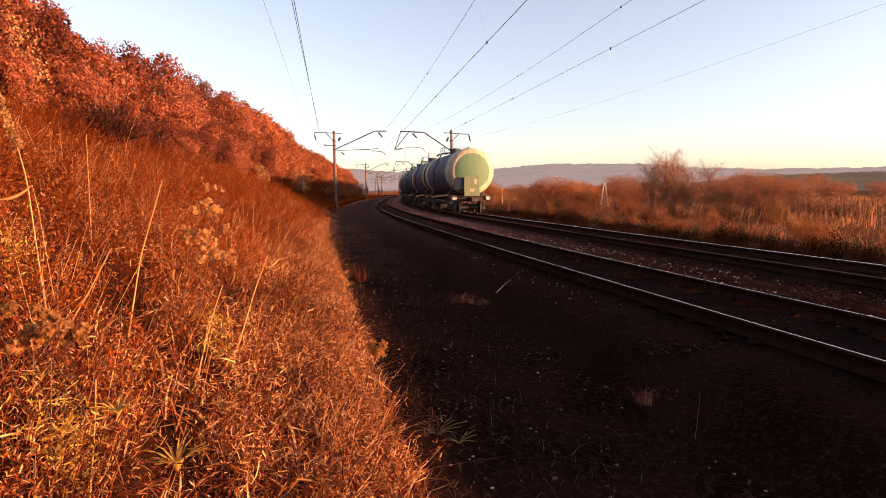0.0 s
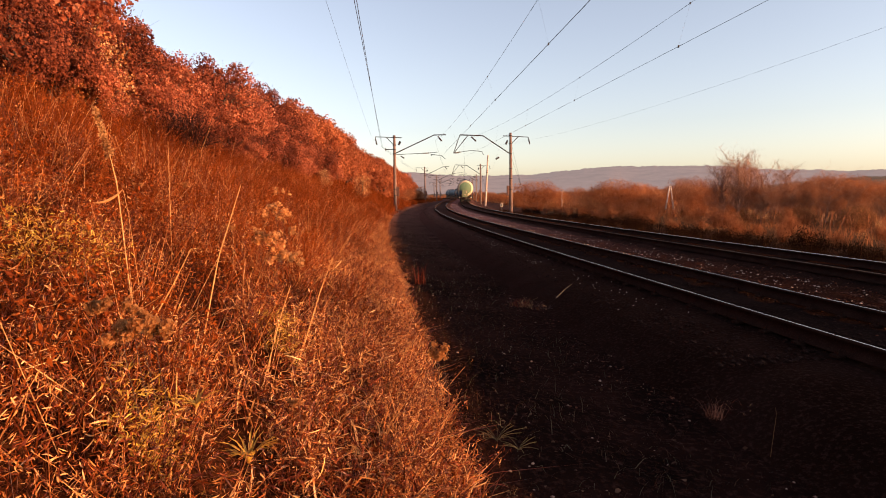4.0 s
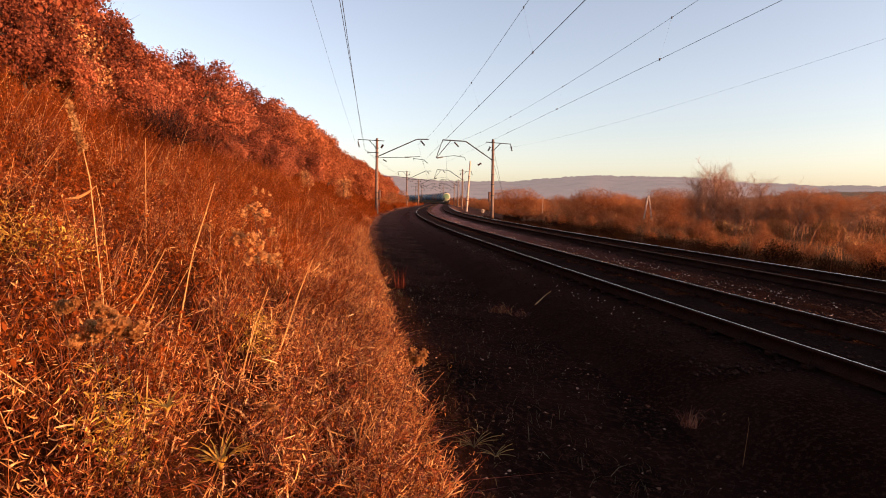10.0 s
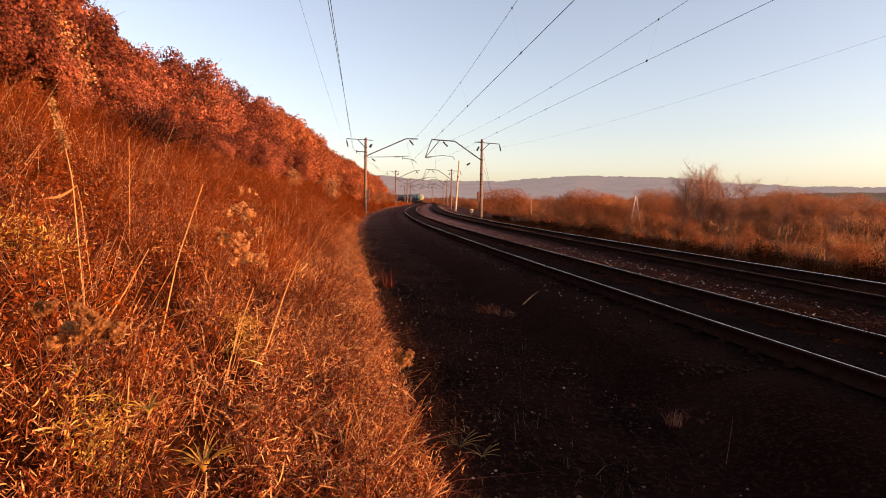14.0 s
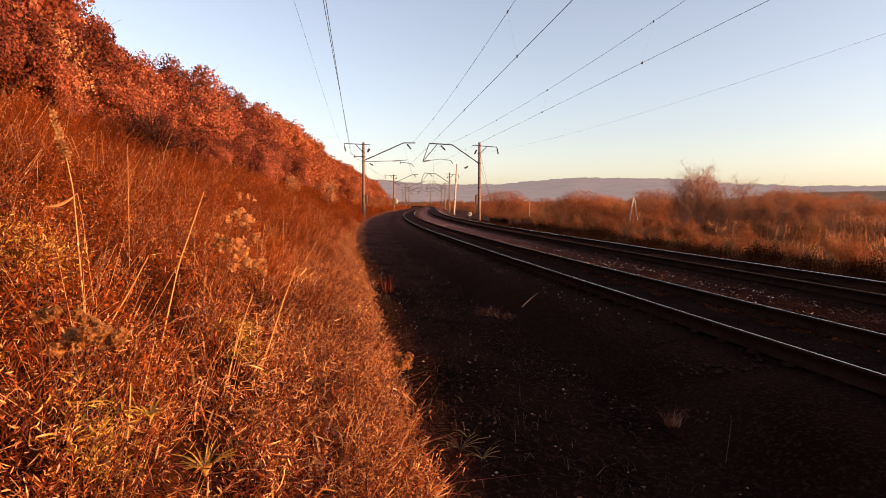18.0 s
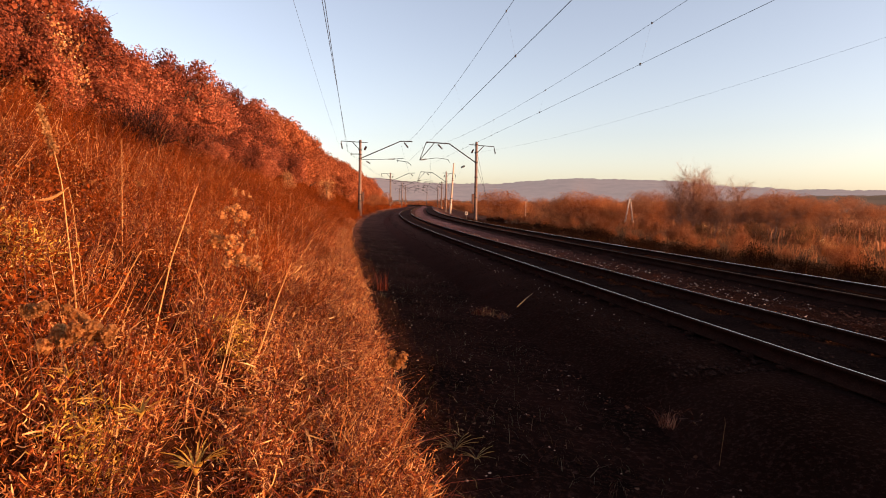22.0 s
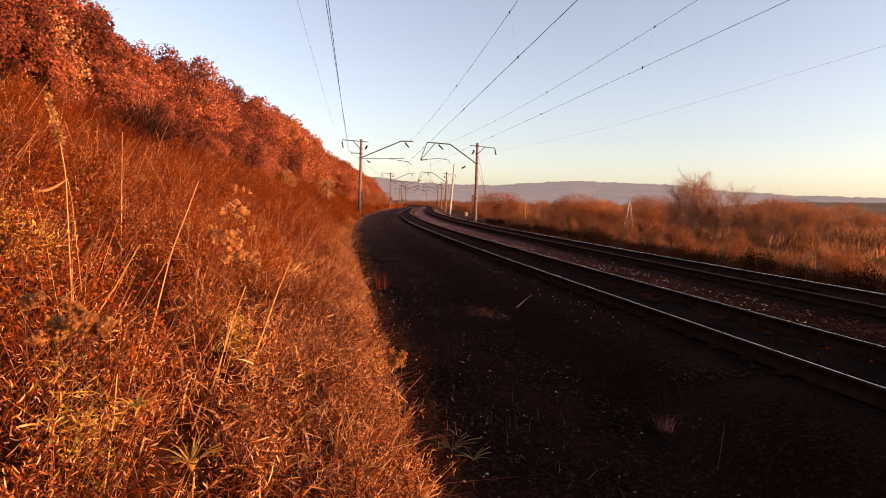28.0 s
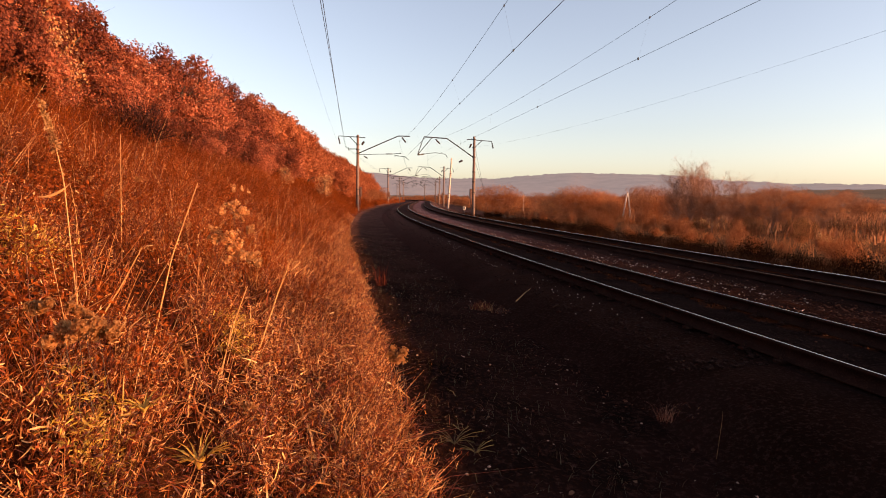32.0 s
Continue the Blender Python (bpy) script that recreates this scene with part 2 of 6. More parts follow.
def heading(s):
    return math.degrees(float(np.interp(s, SS, TURN)))


def smooth(a, b, x):
    u = np.clip((x - a) / (b - a), 0, 1)
    return u * u * (3 - 2 * u)


def lumps(x, y, size, seed=0):
    """Cheap smooth relief between -1 and 1."""
    r = np.random.RandomState(seed)
    out = 0
    for i in range(6):
        a, p, f = r.uniform(0, 6.28), r.uniform(0, 6.28), 6.28 / size * r.uniform(0.5, 1.7)
        out = out + np.sin((x * np.cos(a) + y * np.sin(a)) * f + p)
    return out / 4.0


def land(s, d):
    """The height of the ground beside the track."""
    s, d = np.asarray(s, float), np.asarray(d, float)
    left = np.interp(-d, [0, 3.6, 4.6, 5.3, 5.55, 6.2, 10.5, 15, 21, 60, 300], [-0.6, -0.6, -0.42, -0.36, -0.2, 0.05, 2.65, 5.3, 8.6, 17, 20])
    end = 1 - smooth(120, 168, s + 0.25 * (-d - 6))
    left = np.where(d < -5.3, -0.3 + (left + 0.3) * end, left)
    right = np.interp(d, [0, 8.3, 10.8, 16, 60, 200], [-0.6, -0.62, -1.35, -1.3, -1.5, -2.5])
    z = np.where(d < 0, left, right) + rail_z(s) * smooth(60, 10, abs(d))
    rough = np.where((d > -4.2) & (d < 8.5), 0.02, 0.06) + 0.25 * smooth(8, 14, -d)
    return z + rough * lumps(s, d, 3.1, 3) + 0.25 * rough * lumps(s, d, 0.9, 4)


def where(x, y):
    """The way along the track and the distance to its right, for world places."""
    x, y = np.asarray(x, float).ravel(), np.asarray(y, float).ravel()
    s, d = np.empty_like(x), np.empty_like(x)
    for i in range(0, len(x), 2000):
        ax, ay = x[i:i + 2000, None] - LINE[None, :, 0], y[i:i + 2000, None] - LINE[None, :, 1]
        j = np.argmin(ax * ax + ay * ay, 1)
        k = np.arange(len(j))
        s[i:i + 2000] = SS[j] + ax[k, j] * -np.sin(TURN[j]) + ay[k, j] * np.cos(TURN[j])
        d[i:i + 2000] = ax[k, j] * SIDE[j, 0] + ay[k, j] * SIDE[j, 1]
    return s, d


# ---- building helpers ----
def mesh_np(name, verts, faces, mats, index=None, smooth_faces=False):
    """A mesh from arrays; faces is an array of triangles or quads."""
    me = bpy.data.meshes.new(name)
    verts, faces = np.asarray(verts, np.float32), np.asarray(faces, np.int32)
    n, k = faces.shape
    me.vertices.add(len(verts))
    me.vertices.foreach_set("co", verts.ravel())
    me.loops.add(n * k)
    me.loops.foreach_set("vertex_index", faces.ravel())
    me.polygons.add(n)
    me.polygons.foreach_set("loop_start", np.arange(0, n * k, k, dtype=np.int32))
    for m in mats if isinstance(mats, (list, tuple)) else [mats]:
        me.materials.append(m)
    if index is not None:
        me.polygons.foreach_set("material_index", np.asarray(index, np.int32))
    me.update(calc_edges=True)
    if smooth_faces:
        me.polygons.foreach_set("use_smooth", np.ones(n, bool))
    return me


def finish(bm, name, mats, soft=False):
    me = bpy.data.meshes.new(name)
    bmesh.ops.recalc_face_normals(bm, faces=bm.faces)
    bm.to_mesh(me)
    bm.free()
    for m in mats if isinstance(mats, (list, tuple)) else [mats]:
        me.materials.append(m)
    if soft:
        me.polygons.foreach_set("use_smooth", np.ones(len(me.polygons), bool))
    return me


def part(name, me, parent, label="", m=None):
    ob = new(name, me)
    ob.parent = parent
    if m is not None:
        ob.matrix_basis = m
    return tagged(ob, label)


def thing(name, label, category, group="", m=None):
    ob = new(name)
    ob.empty_display_size = 0.2
    if m is not None:
        ob.matrix_basis = m
    return tagged(ob, label, category, group)


def add_box(bm, size, at=(0, 0, 0), turn=None, mat=0, bevel=0.0):
    m = Matrix.Translation(at) @ (turn if turn is not None else Matrix()) @ Matrix.Diagonal((*size, 1))
    r = bmesh.ops.create_cube(bm, size=1.0, matrix=m)
    fs = {f for v in r["verts"] for f in v.link_faces}
    if bevel:
        es = {e for f in fs for e in f.edges}
        out = bmesh.ops.bevel(bm, geom=list(es), offset=bevel, segments=1, affect="EDGES")
        fs = {f for f in fs if f.is_valid} | set(out["faces"])
    for f in fs:
        f.material_index = mat


def add_rod(bm, a, b, r0, r1=None, seg=8, mat=0, caps=True):
    a, b = Vector(a), Vector(b)
    v = b - a
    m = Matrix.Translation((a + b) / 2) @ v.to_track_quat("Z", "Y").to_matrix().to_4x4()
    r = bmesh.ops.create_cone(bm, cap_ends=caps, segments=seg, radius1=r0, radius2=r1 if r1 is not None else r0, depth=v.length, matrix=m)
    for f in {f for v in r["verts"] for f in v.link_faces}:
        f.material_index = mat


def add_lathe(bm, prof, seg=12, m=Matrix(), mat=0):
    """Turns (radius, height) pairs round the z axis."""
    rings = []
    for r, z in prof:
        rings.append([bm.verts.new(m @ Vector((r * math.cos(6.28319 * i / seg), r * math.sin(6.28319 * i / seg), z))) for i in range(seg)])
    for p, q in zip(rings, rings[1:]):
        for i in range(seg):
            f = bm.faces.new((p[i], p[(i + 1) % seg], q[(i + 1) % seg], q[i]))
            f.material_index = mat
    for ring in (rings[0], rings[-1]):
        if (ring[0].co - ring[seg // 2].co).length > 1e-4:
            bm.faces.new(ring).material_index = mat


def tube(name, pts, r, mat, parent=None, label="", seg=5):
    """A wire or thin stem through the points."""
    P = np.asarray(pts, float)
    T = np.gradient(P, axis=0)
    T /= np.linalg.norm(T, axis=1)[:, None] + 1e-9
    up = np.where(abs(T[:, 2:3]) > 0.9, [[1.0, 0, 0]], [[0, 0, 1.0]])
    A = np.cross(T, up)
    A /= np.linalg.norm(A, axis=1)[:, None]
    B = np.cross(T, A)
    r = np.broadcast_to(np.asarray(r, float), (len(P),))[:, None, None]
    an = np.arange(seg) * 2 * np.pi / seg
    V = P[:, None] + r * (A[:, None] * np.cos(an)[None, :, None] + B[:, None] * np.sin(an)[None, :, None])
    n = len(P)
    i, j = np.meshgrid(np.arange(n - 1), np.arange(seg), indexing="ij")
    i, j = i.ravel(), j.ravel()
    F = np.stack([i * seg + j, i * seg + (j + 1) % seg, (i + 1) * seg + (j + 1) % seg, (i + 1) * seg + j], 1)
    me = mesh_np(name, V.reshape(-1, 3), F, mat, smooth_faces=True)
    ob = new(name, me)
    if parent is not None:
        ob.parent = parent
    return tagged(ob, label)
M_PLUME = foliage("pale_plume", [(0.70, 0.42, 0.18), (0.80, 0.52, 0.26), (0.60, 0.34, 0.14)], 0.35, 0.8, 0.1)
# stone made pale so that its base colour holds the sun's glints
M_GLINT = plain("painted_glint_stone", (0.50, 0.34, 0.27), 0.6, 0, 0.4, 9)
M_STALK = plain("bleached_stalk", (0.44, 0.21, 0.07), 0.6, 0, 0.35, 12)
M_TUFT = foliage("grey_green_tuft", [(0.10, 0.10, 0.06), (0.16, 0.15, 0.09), (0.22, 0.2, 0.13)], 0.3, 0.6, 0.2)
M_DRYWEED = foliage("dry_reddish_weed", [(0.30, 0.095, 0.055), (0.45, 0.18, 0.11), (0.20, 0.06, 0.035), (0.62, 0.33, 0.22)], 0.3, 0.6, 0.2)
M_DULLLEAF = foliage("dull_fallen_leaf", [(0.05, 0.022, 0.012), (0.10, 0.05, 0.03), (0.16, 0.09, 0.06)], 0.2, 0.8, 0.1)


# ---- ground and distance ----
def spread(lo, hi, step, far, grow=1.16):
    a = list(np.arange(lo, hi + step / 2, step))
    s = step
    while a[-1] < far:
        s *= grow
        a.append(a[-1] + s)
    s = step
    while a[0] > -far:
        s *= grow
        a.insert(0, a[0] - s)
    return np.array(a)


def build_ground():
    xs, ys = spread(-26, 24, 0.55, 4200), spread(-6, 125, 0.8, 4200)
    X, Y = np.meshgrid(xs, ys)
    s, d = where(X, Y)
    Z = land(s, d)
    n, m = X.shape
    V = np.stack([X.ravel(), Y.ravel(), Z], 1)
    i, j = np.meshgrid(np.arange(n - 1), np.arange(m - 1), indexing="ij")
    k = (i * m + j).ravel()
    F = np.stack([k, k + 1, k + m + 1, k + m], 1)
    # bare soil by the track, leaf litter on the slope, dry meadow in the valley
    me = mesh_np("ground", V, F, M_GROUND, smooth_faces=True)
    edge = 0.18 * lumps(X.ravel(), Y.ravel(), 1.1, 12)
    # the last cover pales the far cinders, as distance haze in their colour
    for name, cover in (("litter", smooth(-5.95, -6.5, d + edge)), ("meadow", smooth(13, 19, d + 6 * edge)), ("hazed", smooth(-8, 52, s + 8 * edge))):
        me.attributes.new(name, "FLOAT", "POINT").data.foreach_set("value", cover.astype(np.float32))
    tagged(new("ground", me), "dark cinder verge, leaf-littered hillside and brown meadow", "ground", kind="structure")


def ground_material():
    """Cinders, litter and meadow, mixed by what covers the ground; far cinders hazed."""
    m, t, b = nodes("ground_cover", 1.0, 0, 0.0)
    small, mid = tex_noise(t, 16, 8, 0.7), tex_noise(t, 0.9, 6)
    cols = []
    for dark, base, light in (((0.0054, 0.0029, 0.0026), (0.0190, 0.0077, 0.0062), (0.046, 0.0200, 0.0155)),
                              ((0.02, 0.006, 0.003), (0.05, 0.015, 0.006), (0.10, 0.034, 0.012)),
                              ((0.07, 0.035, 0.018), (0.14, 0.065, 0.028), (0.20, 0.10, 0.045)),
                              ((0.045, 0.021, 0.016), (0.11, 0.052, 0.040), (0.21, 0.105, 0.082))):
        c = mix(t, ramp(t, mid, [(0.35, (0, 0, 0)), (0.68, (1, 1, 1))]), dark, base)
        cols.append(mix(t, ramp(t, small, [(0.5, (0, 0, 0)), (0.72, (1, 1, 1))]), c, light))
    for k, name in ((3, "hazed"), (1, "litter"), (2, "meadow")):
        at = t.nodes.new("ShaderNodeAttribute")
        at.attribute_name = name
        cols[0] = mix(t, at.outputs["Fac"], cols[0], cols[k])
    t.links.new(cols[0], b.inputs["Base Color"])
    bump(t, b, small, 0.9, 0.04)
    return m


M_GROUND = ground_material()
build_ground()


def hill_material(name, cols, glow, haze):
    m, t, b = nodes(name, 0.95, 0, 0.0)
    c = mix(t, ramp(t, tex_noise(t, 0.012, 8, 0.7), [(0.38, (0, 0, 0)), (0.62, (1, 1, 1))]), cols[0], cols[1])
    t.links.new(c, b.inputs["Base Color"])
    # haze over the distance is put in as a weak glow
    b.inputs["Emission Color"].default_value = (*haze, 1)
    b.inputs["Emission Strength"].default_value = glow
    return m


def build_hills(name, label, dist, depth, tops, mat, seed, bumpy):
    """A wooded ridge; tops gives its height by bearing."""
    az = np.radians(np.linspace(-48, 62, 700))
    h = np.interp(np.degrees(az), [a for a, _ in tops], [z for _, z in tops])
    r = np.random.RandomState(seed)
    woods = bumpy * np.convolve(r.rand(len(az)), np.ones(3) / 3, "same") + 0.5 * bumpy * r.rand(len(az))
    rings = []
    for u, v in ((0.0, -8.0), (0.25, 0.28), (0.55, 0.62), (0.8, 0.9), (1.0, 1.0), (1.25, 0.6)):
        R = dist + depth * (u - 1) + 40 * lumps(np.degrees(az) * 3, 0 * az + u * 60, 30, seed + 1) * (u not in (0.0, 1.0))
        rings.append(np.stack([R * np.sin(az), R * np.cos(az), (v + 0 * az if v < 0 else v * h + woods * (u == 1.0))], 1))
    V = np.concatenate(rings)
    n = len(az)
    F = []
    for k in range(len(rings) - 1):
        i = np.arange(n - 1) + k * n
        F.append(np.stack([i, i + 1, i + n + 1, i + n], 1))
    me = mesh_np(name, V, np.concatenate(F), mat, smooth_faces=True)
    tagged(new(name, me), label, "hills", kind="structure")


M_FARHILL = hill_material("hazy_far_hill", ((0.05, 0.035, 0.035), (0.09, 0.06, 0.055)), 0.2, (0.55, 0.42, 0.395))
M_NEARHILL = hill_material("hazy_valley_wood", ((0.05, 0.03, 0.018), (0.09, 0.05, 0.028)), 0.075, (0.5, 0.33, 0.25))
build_hills("backdrop_far_hills", "distant wooded ridge, its evening haze added as glow", 2600, 900,
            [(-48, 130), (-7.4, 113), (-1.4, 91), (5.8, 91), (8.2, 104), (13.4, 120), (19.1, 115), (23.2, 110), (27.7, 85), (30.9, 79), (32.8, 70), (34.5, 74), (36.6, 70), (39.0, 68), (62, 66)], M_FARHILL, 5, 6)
build_hills("backdrop_valley_wood", "low brown woods across the valley floor, haze added as glow", 900, 300,
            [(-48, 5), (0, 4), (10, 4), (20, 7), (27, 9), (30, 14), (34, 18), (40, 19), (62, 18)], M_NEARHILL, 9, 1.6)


# ---- the track ----
def build_bed():
    s = np.arange(-24, 420, 0.5)
    prof = [(-2.75, -0.62), (-2.1, -0.30), (-1.6, -0.21), (0, -0.215), (1.5, -0.21), (2.0, -0.27), (2.3, -0.29), (2.7, -0.26), (3.1, -0.21),
            (GAP, -0.215), (GAP + 1.6, -0.21), (GAP + 2.1, -0.30), (GAP + 2.9, -0.64)]
    d = []
    z = []
    for (d0, z0), (d1, z1) in zip(prof, prof[1:]):
        k = max(1, int((d1 - d0) / 0.3))
        for i in range(k):
            d.append(d0 + (d1 - d0) * i / k)
            z.append(z0 + (z1 - z0) * i / k)
    d.append(prof[-1][0])
    z.append(prof[-1][1])
    D, S_ = np.meshgrid(d, s)
    Z = np.array(z)[None] + rail_z(S_) + 0.018 * RND.randn(*D.shape)
    P = on_track(S_.ravel(), D.ravel(), Z.ravel())
    n, m = D.shape
    i, j = np.meshgrid(np.arange(n - 1), np.arange(m - 1), indexing="ij")
    k = (i * m + j).ravel()
    dm = (D[:-1, :-1] + D[1:, 1:]).ravel() / 2 + 0.12 * RND.randn(len(k))
    oily = np.minimum(abs(dm), abs(dm - GAP)) < 0.85
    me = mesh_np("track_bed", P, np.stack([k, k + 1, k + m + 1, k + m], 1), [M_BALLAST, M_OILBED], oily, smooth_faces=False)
    # how strongly the painted haze pales the bed along the line
    me.attributes.new("hazed", "FLOAT", "POINT").data.foreach_set("value", smooth(-8, 52, S_.ravel()).astype(np.float32))
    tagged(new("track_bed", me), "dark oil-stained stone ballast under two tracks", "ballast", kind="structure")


def rail_mesh(d0, top, hw=0.016):
    prof = [(-0.075, -0.18), (0.075, -0.18), (0.075, -0.168), (0.012, -0.145), (0.01, -0.05), (0.036, -0.036), (0.037, -0.010), (hw, 0.0),
            (-hw, 0.0), (-0.037, -0.010), (-0.036, -0.036), (-0.01, -0.05), (-0.012, -0.145), (-0.075, -0.168)]
    s = np.concatenate([np.arange(-24, 100, 1.0), np.arange(100, 421, 3.0)])
    m = len(prof)
    V = np.concatenate([on_track(s, d0 + a, z + rail_z(s))[:, None] for a, z in prof], 1).reshape(-1, 3)
    i, j = np.meshgrid(np.arange(len(s) - 1), np.arange(m), indexing="ij")
    i, j = i.ravel(), j.ravel()
    F = np.stack([i * m + j, i * m + (j + 1) % m, (i + 1) * m + (j + 1) % m, (i + 1) * m + j], 1)
    return mesh_np("rail", V, F[:, ::-1], [M_RUST, top], np.where(j == 7, 1, 0))


def sleeper_mesh():
    bm = bmesh.new()
    # waisted concrete body with raised seats under the rails
    xs = [(-1.35, 0.13, 0.02), (-1.0, 0.14, 0.012), (-0.55, 0.14, 0.012), (-0.3, 0.11, 0.0), (0.3, 0.11, 0.0), (0.55, 0.14, 0.012), (1.0, 0.14, 0.012), (1.35, 0.13, 0.02)]
    rings = [[bm.verts.new((x, a * w, z)) for a, z in ((-1, -0.36), (1, -0.36), (0.85, -0.27 + h), (-0.85, -0.27 + h))] for x, w, h in xs]
    for p, q in zip(rings, rings[1:]):
        for i in range(4):
            bm.faces.new((p[i], p[(i + 1) % 4], q[(i + 1) % 4], q[i]))
    bm.faces.new(rings[0])
    bm.faces.new(rings[-1])
    return finish(bm, "sleeper", M_SLEEPER)


def clip_mesh():
    bm = bmesh.new()
    add_box(bm, (0.11, 0.09, 0.03), (0, 0, -0.175))
    add_rod(bm, (0, 0, -0.17), (0, 0, -0.11), 0.016, seg=6)
    return finish(bm, "rail_clip", M_RUST)


def build_track(d0, label):
    tr = thing("railway_track", label, "track", "two parallel tracks")
    for e in (-0.795, 0.795):
        dull = d0 > 1 and e < 0
        part("rail", rail_mesh(d0 + e, M_DULLRAIL if dull else M_RAILTOP, 0.024 if d0 > 1 else 0.0085), tr, "dull dark steel rail" if dull else "steel rail with a polished running face")
    me, cl = sleeper_mesh(), clip_mesh()
    s = -6.0
    rest_v, rest_f, base = [], [], 0
    v0 = np.array([v.co for v in me.vertices])
    f0 = np.array([list(p.vertices) for p in me.polygons if len(p.vertices) == 4])
    while s < 300:
        m = Matrix.Translation(Vector(on_track(s, d0, float(rail_z(s))))) @ pose(0, 0, 0, 0, 0, heading(s) + RND.uniform(-0.6, 0.6))
        if s < 75:
            part("sleeper", me, tr, "", m)
            if s < 18 and d0 < 1:
                for x in (-0.93, -0.66, 0.66, 0.93):
                    part("rail_clip", cl, tr, "", m @ pose(x, 0, 0))
        else:
            R = np.array(m)
            rest_v.append(v0 @ R[:3, :3].T + R[:3, 3])
            rest_f.append(f0 + base)
            base += len(v0)
        s += 0.545
    ob = part("far_sleepers", mesh_np("far_sleepers", np.concatenate(rest_v), np.concatenate(rest_f), M_SLEEPER), tr)
    ob["kind"] = "stuff"


def build_strip():
    """The redder, cleaner stone heaped between the tracks."""
    s = np.arange(-20, 300, 0.35)
    d = np.linspace(1.35, 3.2, 11)
    D_, S_ = np.meshgrid(d, s)
    u = (D_ - 2.27) / 0.92
    Z = rail_z(S_) - 0.235 + 0.045 * (1 - u * u) + 0.022 * RND.randn(*D_.shape) - 0.05 * (abs(u) > 0.95)
    P = on_track(S_.ravel(), D_.ravel(), Z.ravel())
    n, m = D_.shape
    i, j = np.meshgrid(np.arange(n - 1), np.arange(m - 1), indexing="ij")
    k = (i * m + j).ravel()
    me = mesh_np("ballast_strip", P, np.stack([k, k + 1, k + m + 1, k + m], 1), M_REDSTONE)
    me.attributes.new("hazed", "FLOAT", "POINT").data.foreach_set("value", smooth(-4, 45, S_.ravel()).astype(np.float32))
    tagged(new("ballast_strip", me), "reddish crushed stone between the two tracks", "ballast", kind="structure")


# the far stone is paled for haze as well
M_REDSTONE = surface("reddish_stone", (0.014, 0.0055, 0.0038), (0.040, 0.0145, 0.0095), (0.095, 0.038, 0.026), 1.3, 34, 1.0, spec=0.0, bmp=1.0, dist=0.04, haze_tint=(0.23, 0.098, 0.080))
build_bed()
build_strip()
build_track(0.0, "railway track on dark stained sleepers beside the verge")
build_track(GAP, "railway track on dark stained sleepers beside the brush")


def stones(name, label, s, d, size, mat, lift=0.0, on_land=False):
    """Loose angular stones, each an uneven octahedron-like lump."""
    n = len(s)
    z = land(s, d) if on_land else None
    P = on_track(s, d, z if on_land else lift)
    base = np.array([[1, 0, 0], [0.3, 0.95, 0.1], [-0.8, 0.6, 0], [-0.7, -0.7, 0.1], [0.4, -0.9, 0], [0.2, 0.15, 0.8], [-0.3, -0.1, 0.65], [0, 0, -0.6]])
    fc = np.array([[0, 1, 5], [1, 2, 5], [2, 6, 5], [2, 3, 6], [3, 4, 6], [4, 5, 6], [4, 0, 5], [1, 0, 7], [2, 1, 7], [3, 2, 7], [4, 3, 7], [0, 4, 7]])
    V = base[None] * RND.uniform(0.65, 1.25, (n, 8, 3)) * (size[:, None, None] * np.array([1, 0.8, 0.7]))
    a = RND.uniform(0, 6.28, n)
    c, sn = np.cos(a)[:, None], np.sin(a)[:, None]
    V = np.stack([V[..., 0] * c - V[..., 1] * sn, V[..., 0] * sn + V[..., 1] * c, V[..., 2]], -1) + P[:, None]
    F = fc[None] + (np.arange(n) * 8)[:, None, None]
    ob = new(name, mesh_np(name, V.reshape(-1, 3), F.reshape(-1, 3), mat))
    tagged(ob, label, "stones", kind="stuff")


def near_s(n, lo, hi, power=1.8):
    return lo + (hi - lo) * RND.rand(n) ** power


def build_stones():
    n = 6500
    s = near_s(n, -6, 90)
    stones("crushed_stone", "warm grey crushed stone lying between the tracks", s, RND.normal(2.25, 0.45, n), 0.012 + 0.034 * RND.rand(n) ** 2, M_STONE, rail_z(s) - 0.20)
    n = 4600
    s = near_s(n, -6, 95, 1.2)
    d = RND.normal(2.2, 0.38, n)
    k = lumps(s, d, 2.6, 61) + 0.8 * RND.randn(n) > 0.4
    s, d = s[k], d[k]
    stones("bright_stone", "pale stones with the sun's glint in their colour between the tracks", s, d, 0.009 + 0.026 * RND.rand(len(s)) ** 2, M_GLINT, rail_z(s) - 0.185)
    n = 9000
    s = near_s(n, -6, 70)
    stones("ballast_stone", "dark oily ballast stones round the sleepers", s, RND.uniform(-2.3, GAP + 2.3, n), RND.uniform(0.02, 0.045, n), M_SLEEPER, rail_z(s) - 0.21)
    n = 420
    s = near_s(n, -6, 50)
    stones("shoulder_stone", "scattered stones on the ballast shoulder", s, RND.normal(-2.9, 0.65, n), RND.uniform(0.010, 0.028, n), M_STONE, 0, True)
    n = 1500
    s = near_s(n, 0, 120)
    stones("edge_stone", "pale stones along the far edge of the ballast", s, RND.normal(GAP + 1.35, 0.16, n), RND.uniform(0.015, 0.04, n), M_PALE_STONE, rail_z(s) - 0.19)


build_stones()


